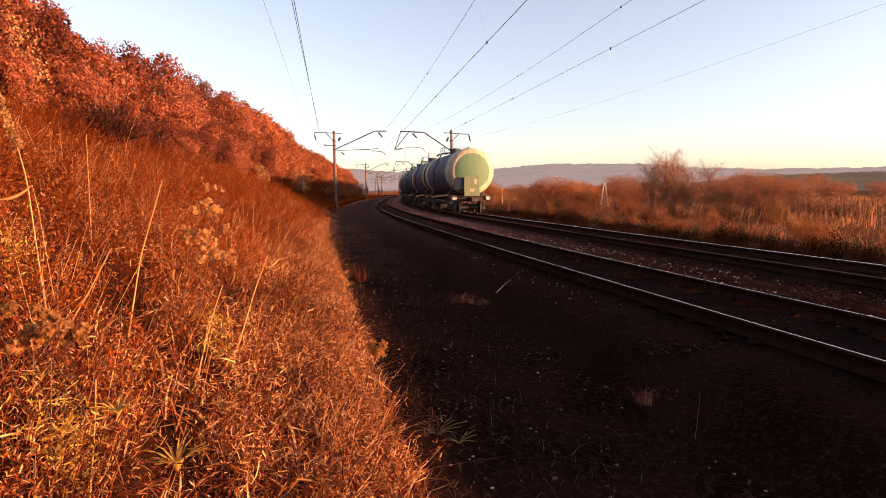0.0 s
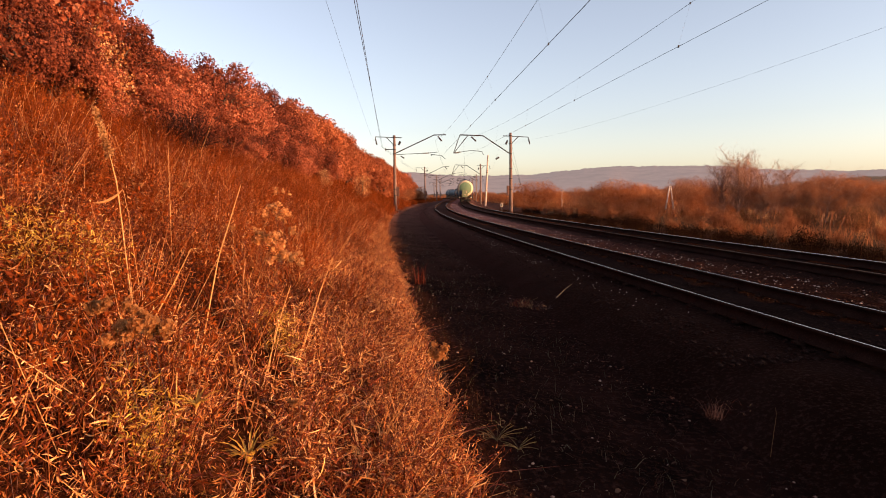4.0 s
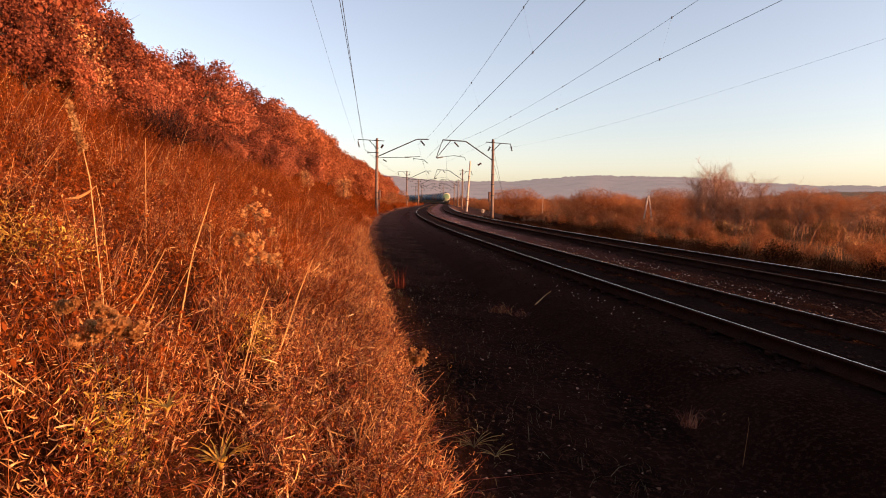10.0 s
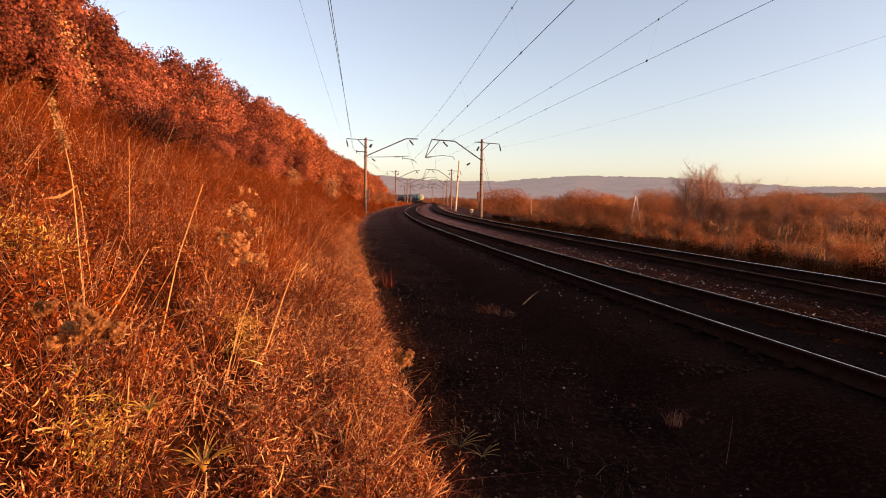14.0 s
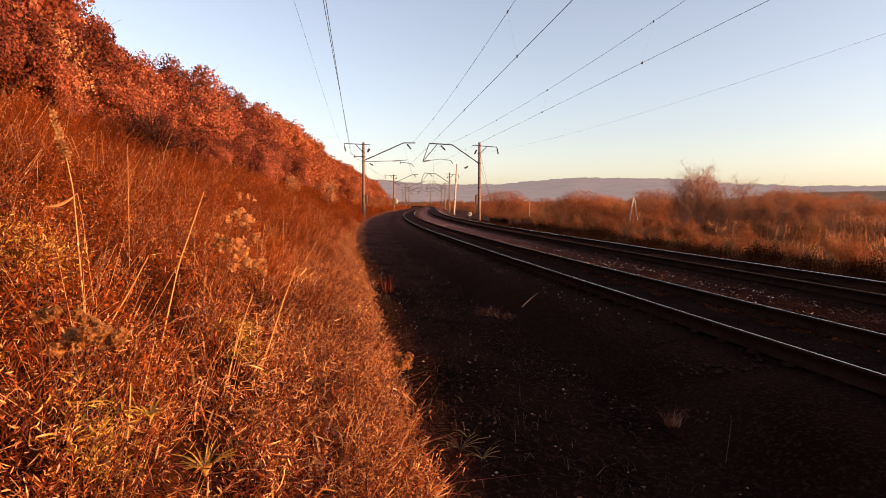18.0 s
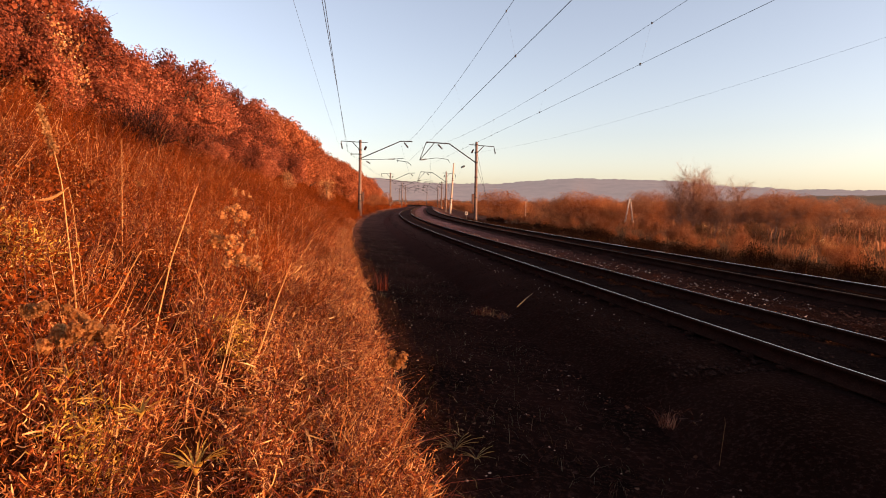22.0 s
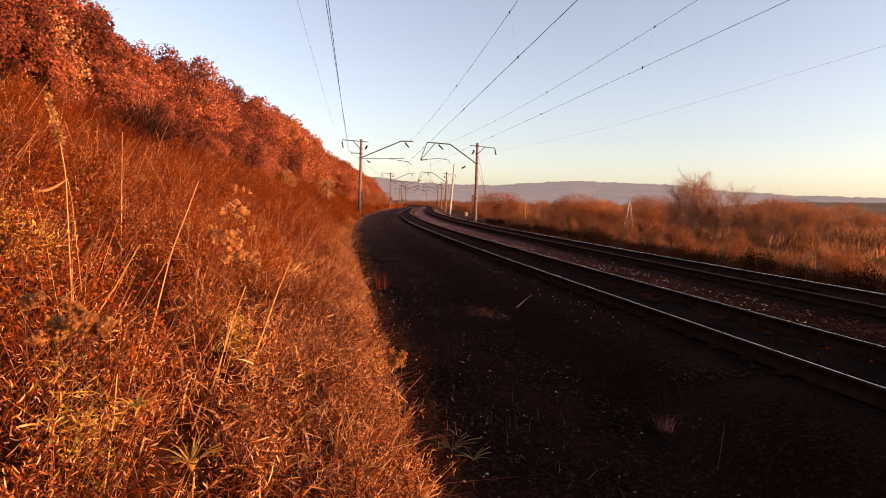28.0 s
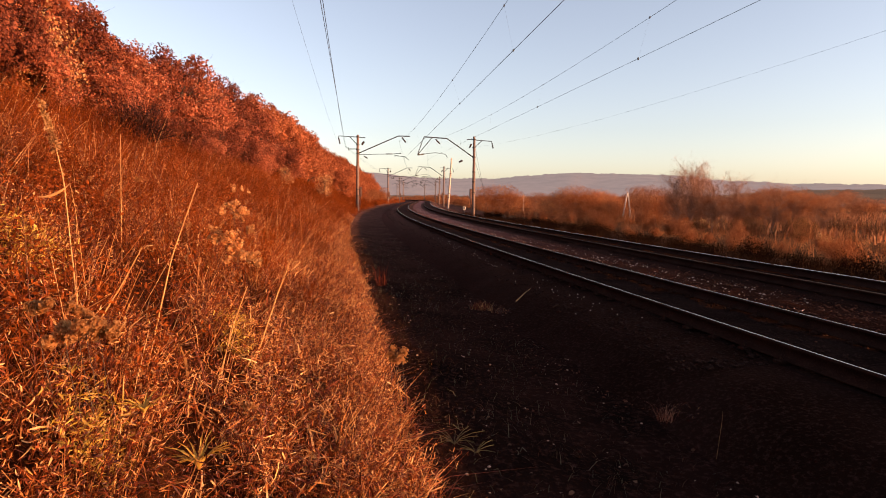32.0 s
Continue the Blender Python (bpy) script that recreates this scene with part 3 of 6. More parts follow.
# ---- masts, brackets and wires ----
def insulator(bm, a, b, r=0.085, mat=0):
    """A string of glazed discs between two points."""
    a, b = Vector(a), Vector(b)
    L = (b - a).length
    n = max(3, int(L / 0.13))
    prof = [(0.03, 0.0)]
    for i in range(n):
        prof += [(r * 0.6, (i + 0.1) / n * L), (r, (i + 0.3) / n * L), (r * 0.95, (i + 0.45) / n * L), (r * 0.6, (i + 0.85) / n * L)]
    prof.append((0.03, L))
    add_lathe(bm, prof, 9, Matrix.Translation(a) @ (b - a).to_track_quat("Z", "Y").to_matrix().to_4x4(), mat)


def rod_mesh(name, runs, r, mat):
    bm = bmesh.new()
    for a, b in runs:
        add_rod(bm, (a[0], 0, a[1]), (b[0], 0, b[1]), r, seg=6)
    return finish(bm, name, mat)


def ins_mesh(a, b, r=0.1):
    bm = bmesh.new()
    insulator(bm, (a[0], 0, a[1]), (b[0], 0, b[1]), r)
    return finish(bm, "insulator", M_INSUL)


def post_mesh(h):
    bm = bmesh.new()
    add_lathe(bm, [(0.225, -1.2), (0.22, 0), (0.145, h - 0.02), (0.12, h)], 14)
    return finish(bm, "post", M_CONC, True)


def collar_mesh(hs):
    bm = bmesh.new()
    for h in hs:
        add_lathe(bm, [(0.19, h - 0.06), (0.215, h - 0.05), (0.215, h + 0.05), (0.19, h + 0.06)], 12)
    return finish(bm, "clamp_band", M_DARKSTEEL)


def box_mesh(x, h):
    bm = bmesh.new()
    add_box(bm, (0.28, 0.36, 1.15), (x, 0, h), bevel=0.03)
    add_box(bm, (0.30, 0.40, 0.06), (x, 0, h + 0.6), bevel=0.01)
    add_rod(bm, (x, 0, h - 0.55), (x, 0, h - 1.6), 0.035, seg=6)
    return finish(bm, "switch_box", M_BOX)


def mast_by_verge(label):
    m = thing("catenary_mast", label, "mast", "catenary masts")
    part("post", post_mesh(9.5), m, "round tapered concrete post")
    for h in (9.25, 8.3, 7.75, 7.25, 2.9, 2.1):
        part("clamp_band", collar_mesh((h,)), m)
    part("feeder_arm", rod_mesh("feeder_arm", [((0.9, 9.2), (-2.3, 9.32)), ((-2.3, 9.32), (-2.3, 9.05)), ((-1.0, 9.28), (-0.05, 8.3))], 0.045, M_DARKSTEEL), m)
    part("insulator", ins_mesh((-2.3, 9.05), (-2.15, 8.35)), m)
    part("insulator", ins_mesh((0.75, 8.75), (0.5, 8.3), 0.17), m)
    part("side_bracket", rod_mesh("side_bracket", [((-0.1, 7.8), (-1.15, 7.78)), ((-1.1, 7.6), (-1.1, 7.95))], 0.05, M_DARKSTEEL), m)
    part("console", rod_mesh("console", [((0.1, 7.3), (4.9, 9.5)), ((4.9, 9.5), (6.35, 9.52))], 0.065, M_DARKSTEEL), m, "inclined tubular console")
    part("insulator", ins_mesh((5.35, 9.35), (5.85, 8.75), 0.12), m)
    part("steady_arm", rod_mesh("steady_arm", [((0.1, 7.15), (3.5, 7.28)), ((4.2, 7.32), (5.3, 7.42)), ((4.5, 7.25), (4.55, 6.95)), ((4.5, 7.15), (5.8, 7.0)), ((5.8, 7.0), (6.25, 6.6))], 0.035, M_DARKSTEEL), m)
    part("insulator", ins_mesh((3.45, 7.28), (4.25, 7.32), 0.085), m)
    part("insulator", ins_mesh((0.75, 6.95), (1.2, 6.7), 0.1), m)
    part("switch_box", box_mesh(0.36, 2.6), m, "dark steel switch box with a cable pipe")
    return m


def mast_by_brush(label):
    m = thing("catenary_mast", label, "mast", "catenary masts")
    part("post", post_mesh(9.5), m, "round tapered concrete post")
    for h in (9.15, 8.2, 7.0, 5.2, 4.0, 2.7):
        part("clamp_band", collar_mesh((h,)), m)
    part("feeder_arm", rod_mesh("feeder_arm", [((-0.9, 9.15), (2.15, 8.95)), ((2.15, 8.95), (2.2, 8.7)), ((0.1, 8.2), (0.95, 9.02))], 0.045, M_DARKSTEEL), m)
    part("insulator", ins_mesh((2.2, 8.75), (2.35, 8.1)), m)
    part("insulator", ins_mesh((-0.35, 8.6), (-0.6, 8.1), 0.14), m)
    part("console", rod_mesh("console", [((-0.1, 7.0), (-3.35, 9.2)), ((-3.35, 9.2), (-6.15, 9.35))], 0.07, M_DARKSTEEL), m, "bent tubular console")
    part("hanger_frame", rod_mesh("hanger_frame", [((-6.15, 9.35), (-6.95, 7.15)), ((-5.15, 9.3), (-6.95, 7.15))], 0.045, M_DARKSTEEL), m)
    part("insulator", ins_mesh((-4.75, 9.1), (-4.2, 8.55), 0.12), m)
    part("insulator", ins_mesh((-6.85, 7.18), (-6.1, 7.3), 0.1), m)
    part("steady_arm", rod_mesh("steady_arm", [((-6.1, 7.3), (-4.8, 7.48)), ((-4.8, 7.48), (-3.5, 7.3)), ((-3.5, 7.3), (-3.3, 6.9))], 0.03, M_DARKSTEEL), m)
    part("insulator", ins_mesh((-1.85, 6.35), (-1.4, 6.6), 0.14), m)
    part("switch_box", box_mesh(-0.36, 2.5), m, "dark steel switch box with a cable pipe")
    part("guy_wire", rod_mesh("guy_wire", [((0.15, 8.0), (1.9, 0.2)), ((0.15, 6.4), (1.2, 3.2))], 0.014, M_DARKSTEEL), m)
    return m


D_VERGE, D_BRUSH = -5.78, GAP + 3.93
VERGE_MASTS, BRUSH_MASTS = (56.4, 131.7, 185.0, 234.0, 285.0), (55.1, 121.5, 184.8, 229.5, 280.0)


def mast_pose(s, d, lean=0.0):
    p = on_track(s, d, float(rail_z(s)) - 0.4)
    return Matrix.Translation(Vector(p)) @ pose(0, 0, 0, 0, lean, heading(s))


a = mast_by_verge("weathered concrete catenary mast on the hillside edge of the line")
a.matrix_basis = mast_pose(VERGE_MASTS[0], D_VERGE, 0.3)
for s in VERGE_MASTS[1:]:
    copy_thing(a, mast_pose(s, D_VERGE))
b = mast_by_brush("weathered concrete catenary mast on the meadow edge of the line")
b.matrix_basis = mast_pose(BRUSH_MASTS[0], D_BRUSH, -0.3)
for s in BRUSH_MASTS[1:]:
    copy_thing(b, mast_pose(s, D_BRUSH))


def catenary(name, label, supports, sag, r, hangers=None, to_s=290):
    """A wire in straight spans between supports (s, d, height), with its sag."""
    pts = []
    for (s0, d0, h0), (s1, d1, h1) in zip(supports, supports[1:]):
        A, B = on_track(s0, d0, h0 + float(rail_z(s0))), on_track(s1, d1, h1 + float(rail_z(s1)))
        u = np.linspace(0, 1, 40)[:, None]
        P = A + (B - A) * u
        P[:, 2] -= (4 * sag * u * (1 - u))[:, 0]
        pts.append(P if not pts else P[1:])
    P = np.concatenate(pts)
    w = thing(name, label, "wire", "overhead wires")
    tube("wire", P, r, M_WIRE, w, "", 5)
    return w, P


SUP = (-75.0, -9.0, 55.5, 126.0, 185.0, 232.0, 283.0)
# by the near and the far support: how far the wires are pulled from the track's axis
for d0, r_m, con_pull, mes_pull in ((0.0, 0.0075, (-1.1, -0.1), (-1.35, -0.7)), (GAP, 0.0065, (3.64, 2.84), (4.14, 2.74))):
    stag = [0.25, 0, 0, 0.2, -0.2, 0.1, 0.0]
    con = [(s, d0 + k - 0.15, 6.3) for s, k in zip(SUP, stag)]
    mes = [(s, d0 + 0.1, 8.35) for s in SUP]
    con[1:3] = [(s, d, 6.3) for s, d in zip(SUP[1:3], con_pull)]
    mes[1:3] = [(s, d, 8.35) for s, d in zip(SUP[1:3], mes_pull)]
    w, P = catenary("contact_wire", "taut grooved contact wire over the track", con, 0.02, 0.010 if not d0 else 0.0065)
    v, Q = catenary("messenger_wire", "sagging messenger wire above the contact wire", mes, 1.0, r_m)
    for k in range(42, 150, 6):
        tube("dropper", np.array([P[k], (P[k] + Q[k]) / 2, Q[k]]), 0.0011, M_WIRE, w, "", 4)
        bm = bmesh.new()
        add_box(bm, (0.05, 0.05, 0.08), P[k], bevel=0.01)
        part("clamp", finish(bm, "clamp", M_DARKSTEEL), w)
        bm = bmesh.new()
        add_box(bm, (0.045, 0.045, 0.07), Q[k], bevel=0.01)
        part("clamp", finish(bm, "clamp", M_DARKSTEEL), v)
for d_near, d_far, h, sag, r in ((-6.8, -7.1, 7.6, 0.1, 0.011), (-6.65, -7.2, 7.6, 0.3, 0.011), (-7.85, -8.3, 8.6, 0.4, 0.005)):
    catenary("feeder_wire", "dark feeder wire strung along the hillside masts", [(s, d_near if s < 0 else d_far, h) for s in SUP], sag, r)
catenary("feeder_wire", "thin feeder wire strung along the meadow masts", [(s, 11.7 if s < 0 else 7.2 if s < 60 else D_BRUSH + 2.3, 7.7) for s in SUP], 1.0, 0.0035)


def build_leaning_post():
    m = thing("leaning_post", "bare pale concrete post leaning beside the line", "post")
    bm = bmesh.new()
    add_lathe(bm, [(0.24, -1.0), (0.23, 0), (0.15, 10.4), (0.13, 10.45)], 12)
    part("post", finish(bm, "post", M_PALECONC, True), m)
    for h in (6.9, 7.2, 3.1, 2.2):
        part("clamp_band", collar_mesh((h,)), m)
    m.matrix_basis = Matrix.Translation(Vector(on_track(103.0, GAP + 4.2, -0.5))) @ pose(0, 0, 0, 0, 3.4, 2)


build_leaning_post()


def build_dwarf_signal():
    m = thing("dwarf_signal", "small white-faced trackside marker on a short stake", "signal")
    bm = bmesh.new()
    add_rod(bm, (0, 0, -0.3), (0, 0, 0.75), 0.045, seg=8)
    part("stake", finish(bm, "stake", M_DARKSTEEL), m)
    bm = bmesh.new()
    add_box(bm, (0.36, 0.14, 0.40), (0, 0, 0.9), bevel=0.03)
    part("head", finish(bm, "head", M_WHITE), m, "white painted head")
    bm = bmesh.new()
    add_rod(bm, (0, -0.10, 0.9), (0, -0.05, 0.9), 0.12, seg=16)
    part("lens", finish(bm, "lens", M_DARKSTEEL), m, "dark round lens")
    m.matrix_basis = Matrix.Translation(Vector(on_track(57.5, GAP + 3.1, -0.55))) @ pose(0, 0, 0, 0, 0, heading(57))


M_WHITE = plain("chalky_white_paint", (0.5, 0.42, 0.38), 0.6, 0, 0.2)
build_dwarf_signal()


def build_field_poles():
    """Concrete poles of a power line in the meadow."""
    m = thing("braced_pole", "pale concrete power pole with a slanting brace", "pole")
    bm = bmesh.new()
    add_rod(bm, (0.95, 0, -0.5), (0.08, 0, 4.65), 0.15, 0.10, seg=8)
    part("post", finish(bm, "post", M_PALECONC, True), m)
    bm = bmesh.new()
    add_rod(bm, (-0.95, 0, -0.5), (-0.08, 0, 4.6), 0.15, 0.10, seg=8)
    part("brace", finish(bm, "brace", M_PALECONC, True), m)
    bm = bmesh.new()
    add_box(bm, (0.6, 0.1, 0.1), (0, 0, 4.4))
    part("crossarm", finish(bm, "crossarm", M_DARKSTEEL), m)
    m.matrix_basis = Matrix.Translation((31.0, 90.3, -1.9)) @ pose(0, 0, 0, 0, 0, 15)
    p = thing("field_pole", "pale concrete pole standing in the meadow", "pole")
    bm = bmesh.new()
    add_rod(bm, (0, 0, -0.5), (0, 0, 3.9), 0.13, 0.10, seg=8)
    part("post", finish(bm, "post", M_PALECONC, True), p)
    bm = bmesh.new()
    add_rod(bm, (0, 0, 3.85), (0, 0, 4.0), 0.13, 0.12, seg=8)
    part("cap", finish(bm, "cap", M_DARKSTEEL), p)
    p.matrix_basis = Matrix.Translation((18.3, 120.0, -1.5))


build_field_poles()


# ---- the train ----
def two_tone(name, lo, hi, rough=0.65):
    """Weathered paint with streaks that run down the barrel."""
    m, t, b = nodes(name, rough, 0, 0.25)
    c = t.nodes.new("ShaderNodeTexCoord")
    mp = t.nodes.new("ShaderNodeMapping")
    mp.inputs["Scale"].default_value = (2.5, 1.0, 0.3)
    t.links.new(c.outputs["Object"], mp.inputs[0])
    n = t.nodes.new("ShaderNodeTexNoise")
    n.inputs["Scale"].default_value, n.inputs["Detail"].default_value = 2.2, 8
    t.links.new(mp.outputs[0], n.inputs["Vector"])
    col = mix(t, ramp(t, n.outputs[0], [(0.36, (0, 0, 0)), (0.64, (1, 1, 1))]), lo, hi)
    t.links.new(col, b.inputs["Base Color"])
    return m


M_TANKBLUE = two_tone("dusty_blue_paint", (0.042, 0.054, 0.075), (0.085, 0.105, 0.145))
M_TANKCREAM = two_tone("cream_paint", (0.34, 0.27, 0.18), (0.50, 0.42, 0.30))
M_TANKGREEN = two_tone("sun_faded_green_paint", (0.098, 0.165, 0.098), (0.122, 0.195, 0.118))
M_TANKLIME = two_tone("yellow_green_plate", (0.105, 0.13, 0.075), (0.145, 0.17, 0.10))
M_TANKDARK = two_tone("sooty_paint", (0.018, 0.024, 0.036), (0.045, 0.056, 0.08))
M_TANKGREY = two_tone("grey_paint", (0.045, 0.056, 0.075), (0.09, 0.105, 0.13))
M_TANKRUST = two_tone("oxide_paint", (0.12, 0.045, 0.03), (0.22, 0.09, 0.055))
M_FRAME = surface("grimy_underframe", (0.02, 0.017, 0.015), (0.05, 0.042, 0.036), (0.10, 0.08, 0.06), 3, 30, 0.8)
LEN = 10.8     # of the barrel
ALONG = pose(0, 0, 0, -90)   # turns the lathe's axis along the car


def barrel_mesh(mat):
    bm = bmesh.new()
    h = LEN / 2
    add_lathe(bm, [(1.6, -h), (1.6, -h + 0.9), (1.612, -h + 0.92), (1.612, -h + 0.98), (1.6, -h + 1.0), (1.6, -2.2), (1.61, -2.18), (1.61, -2.1), (1.6, -2.08),
                   (1.6, 2.08), (1.61, 2.1), (1.61, 2.18), (1.6, 2.2), (1.6, h)], 40, Matrix.Translation((0, 0, 3.0)) @ ALONG)
    return finish(bm, "barrel", mat, False)


def dome_mesh(y, mat, r=1.6):
    """A shallow dished end."""
    bm = bmesh.new()
    prof = [(r * math.cos(a), 0.55 * math.sin(a)) for a in (0, 0.2, 0.42, 0.66, 0.92, 1.2)] + [(0.02, 0.55)]
    add_lathe(bm, prof, 40, Matrix.Translation((0, y, 3.0)) @ pose(0, 0, 0, 90 if y < 0 else -90))
    return finish(bm, "dished_end", mat, True)


def band_mesh(y0, y1, mat, r=1.618):
    bm = bmesh.new()
    add_lathe(bm, [(r - 0.03, y0), (r, y0), (r, y1), (r - 0.03, y1)], 40, Matrix.Translation((0, 0, 3.0)) @ ALONG)
    return finish(bm, "painted_band", mat)


def wheelset_mesh():
    bm = bmesh.new()
    for x in (-0.76, 0.76):
        add_lathe(bm, [(0.12, -0.07), (0.44, -0.06), (0.475, -0.065), (0.475, 0.03), (0.50, 0.05), (0.50, 0.07), (0.14, 0.09)], 24, Matrix.Translation((x, 0, 0)) @ pose(0, 0, 0, 0, 90 if x < 0 else -90))
    add_rod(bm, (-1.05, 0, 0), (1.05, 0, 0), 0.08, seg=10)
    return finish(bm, "wheelset", M_FRAME)


def bogie_frame_mesh():
    bm = bmesh.new()
    for x in (-1.02, 1.02):
        add_box(bm, (0.16, 2.3, 0.22), (x, 0, 0.66), bevel=0.04)
        add_box(bm, (0.18, 0.7, 0.42), (x, 0, 0.5), bevel=0.05)
        for y in (-0.92, 0.92):
            add_box(bm, (0.24, 0.34, 0.30), (x, y, 0.475), bevel=0.05)
        for y in (-0.18, 0, 0.18):
            add_rod(bm, (x, y, 0.36), (x, y, 0.66), 0.07, seg=8)
    add_box(bm, (2.1, 0.42, 0.28), (0, 0, 0.62), bevel=0.04)
    return finish(bm, "bogie_frame", M_FRAME)


def underframe_mesh(mat):
    bm = bmesh.new()
    add_box(bm, (0.36, 11.0, 0.34), (0, 0, 1.08), bevel=0.03)
    for y in (-5.25, 5.25):
        add_box(bm, (2.9, 0.3, 0.34), (0, y, 1.1), bevel=0.03)
    for y in (-3.9, 3.9):
        add_box(bm, (2.7, 0.55, 0.4), (0, y, 1.25), bevel=0.05)
        for x in (-1.05, 1.05):
            add_box(bm, (0.3, 0.7, 0.55), (x, y, 1.6), pose(0, 0, 0, 0, -28 if x > 0 else 28), bevel=0.03)
    for x in (-1.4, 1.4):
        add_rod(bm, (x, -5.2, 0.98), (x, 5.2, 0.98), 0.035, seg=6)
    add_box(bm, (0.7, 1.1, 0.4), (0.6, 1.2, 0.75), bevel=0.04)
    add_rod(bm, (-0.6, -1.6, 0.7), (-0.6, -0.5, 0.7), 0.2, seg=12)
    return finish(bm, "underframe", mat)


def platform_mesh():
    bm = bmesh.new()
    add_lathe(bm, [(0.42, 4.55), (0.42, 4.86), (0.47, 4.88), (0.47, 4.95), (0.1, 5.02)], 16)
    for x in (-0.75, 0.75):
        add_box(bm, (0.5, 1.7, 0.05), (x, 0, 4.62))
    return finish(bm, "hatch_platform", M_TANKDARK)


def railing_mesh():
    bm = bmesh.new()
    for x in (-1.0, 1.0):
        for y in (-0.85, 0, 0.85):
            add_rod(bm, (x, y, 4.5), (x, y, 5.05), 0.018, seg=5)
        for z in (4.8, 5.05):
            add_rod(bm, (x, -0.85, z), (x, 0.85, z), 0.016, seg=5)
    for y in (-0.85, 0.85):
        add_rod(bm, (-1.0, y, 5.05), (1.0, y, 5.05), 0.016, seg=5)
    return finish(bm, "platform_railing", M_TANKDARK)


def ladder_mesh(side):
    bm = bmesh.new()
    for y in (-0.24, 0.24):
        add_rod(bm, (side * 1.72, y, 0.75), (side * 1.72, y, 3.3), 0.025, seg=5)
        add_rod(bm, (side * 1.72, y, 3.3), (side * 1.05, y, 4.65), 0.025, seg=5)
    for i in range(9):
        z = 0.9 + i * 0.29
        add_rod(bm, (side * 1.72, -0.24, z), (side * 1.72, 0.24, z), 0.018, seg=5)
    for i in range(4):
        u = (i + 1) / 5
        add_rod(bm, (side * (1.72 - 0.67 * u), -0.24, 3.3 + 1.35 * u), (side * (1.72 - 0.67 * u), 0.24, 3.3 + 1.35 * u), 0.018, seg=5)
    return finish(bm, "ladder", M_TANKDARK)


def coupler_mesh(y):
    bm = bmesh.new()
    k = -1 if y < 0 else 1
    add_box(bm, (0.2, 0.75, 0.24), (0, y, 1.04), bevel=0.03)
    add_box(bm, (0.42, 0.3, 0.34), (0.05, y + 0.4 * k, 1.04), bevel=0.06)
    add_box(bm, (0.5, 0.05, 0.45), (0, y - 0.2 * k, 1.08), bevel=0.02)
    return finish(bm, "coupler", M_FRAME)


SHARED = {}


def tank_car(label, body, end, band, tail=False):
    for key, make in (("wheelset", wheelset_mesh), ("bogie", bogie_frame_mesh), ("platform", platform_mesh), ("railing", railing_mesh)):
        if key not in SHARED:
            SHARED[key] = make()
    car = thing("tank_car", label, "tank car", "tank cars of the train")
    part("barrel", barrel_mesh(body), car)
    part("dished_end", dome_mesh(-LEN / 2, end), car, "sun-faded green dished end" if tail else "")
    part("dished_end", dome_mesh(LEN / 2, body), car)
    for y0, y1 in ((-LEN / 2 + 0.004, -LEN / 2 + 1.25), (LEN / 2 - 1.25, LEN / 2 - 0.004)):
        part("painted_band", band_mesh(y0, y1, band), car)
    part("underframe", underframe_mesh(M_FRAME), car)
    part("hatch_platform", SHARED["platform"], car)
    part("platform_railing", SHARED["railing"], car)
    for side in (-1, 1):
        part("ladder", ladder_mesh(side), car)
    for y in (-5.6, 5.6):
        part("coupler", coupler_mesh(y), car)
    for y in (-3.9, 3.9):
        bg = part("bogie", SHARED["bogie"], car, "", pose(0, y, 0))
        for k in (-0.92, 0.92):
            part("wheelset", SHARED["wheelset"], bg, "", pose(0, k, 0.475))
    if tail:
        # rim, patches and step plate of the last car's end
        bm = bmesh.new()
        add_lathe(bm, [(1.30, -5.745), (1.44, -5.665), (1.56, -5.565), (1.625, -5.44), (1.625, -5.36), (1.44, -5.36)], 40, Matrix.Translation((0, 0, 3.0)) @ ALONG)
        part("end_rim", finish(bm, "end_rim", M_TANKCREAM, True), car, "cream painted rim")
        # flat dark panel, low on the left of the green end
        bm = bmesh.new()
        add_box(bm, (0.62, 0.05, 0.85), (-0.95, -5.80, 2.15), pose(0, 0, 0, 0, 0, -18), bevel=0.02)
        part("dark_patch", finish(bm, "dark_patch", M_TANKDARK), car, "dark panel low on the left")
        bm = bmesh.new()
        add_box(bm, (1.1, 0.04, 1.35), (-0.08, -5.97, 1.95), bevel=0.02)
        part("end_plate", finish(bm, "end_plate", M_TANKLIME), car, "yellow-green plate down to the frame")
        bm = bmesh.new()
        for x, z, w in ((0.2, 2.42, 0.22), (0.2, 2.29, 0.26), (0.2, 2.16, 0.2), (-0.06, 1.75, 0.34), (-0.06, 1.63, 0.28)):
            add_box(bm, (w, 0.012, 0.07), (x, -5.995, z))
        part("stencil_bars", finish(bm, "stencil_bars", M_TANKCREAM), car, "worn pale stencil marks")
        for x in (-1.2, 1.2):
            bm = bmesh.new()
            add_rod(bm, (x, -5.5, 1.15), (x, -5.44, 1.15), 0.16, seg=16)
            part("tail_disc", finish(bm, "tail_disc", M_WHITE), car, "pale tail disc")
        bm = bmesh.new()
        add_box(bm, (3.1, 0.5, 0.06), (0, -5.45, 1.32), bevel=0.01)
        for x in (-1.5, 1.5):
            add_rod(bm, (x, -5.6, 0.85), (x, -5.6, 1.3), 0.02, seg=6)
            add_rod(bm, (x - 0.12, -5.6, 0.86), (x + 0.12, -5.6, 0.86), 0.02, seg=6)
        part("end_step", finish(bm, "end_step", M_FRAME), car)
    return car


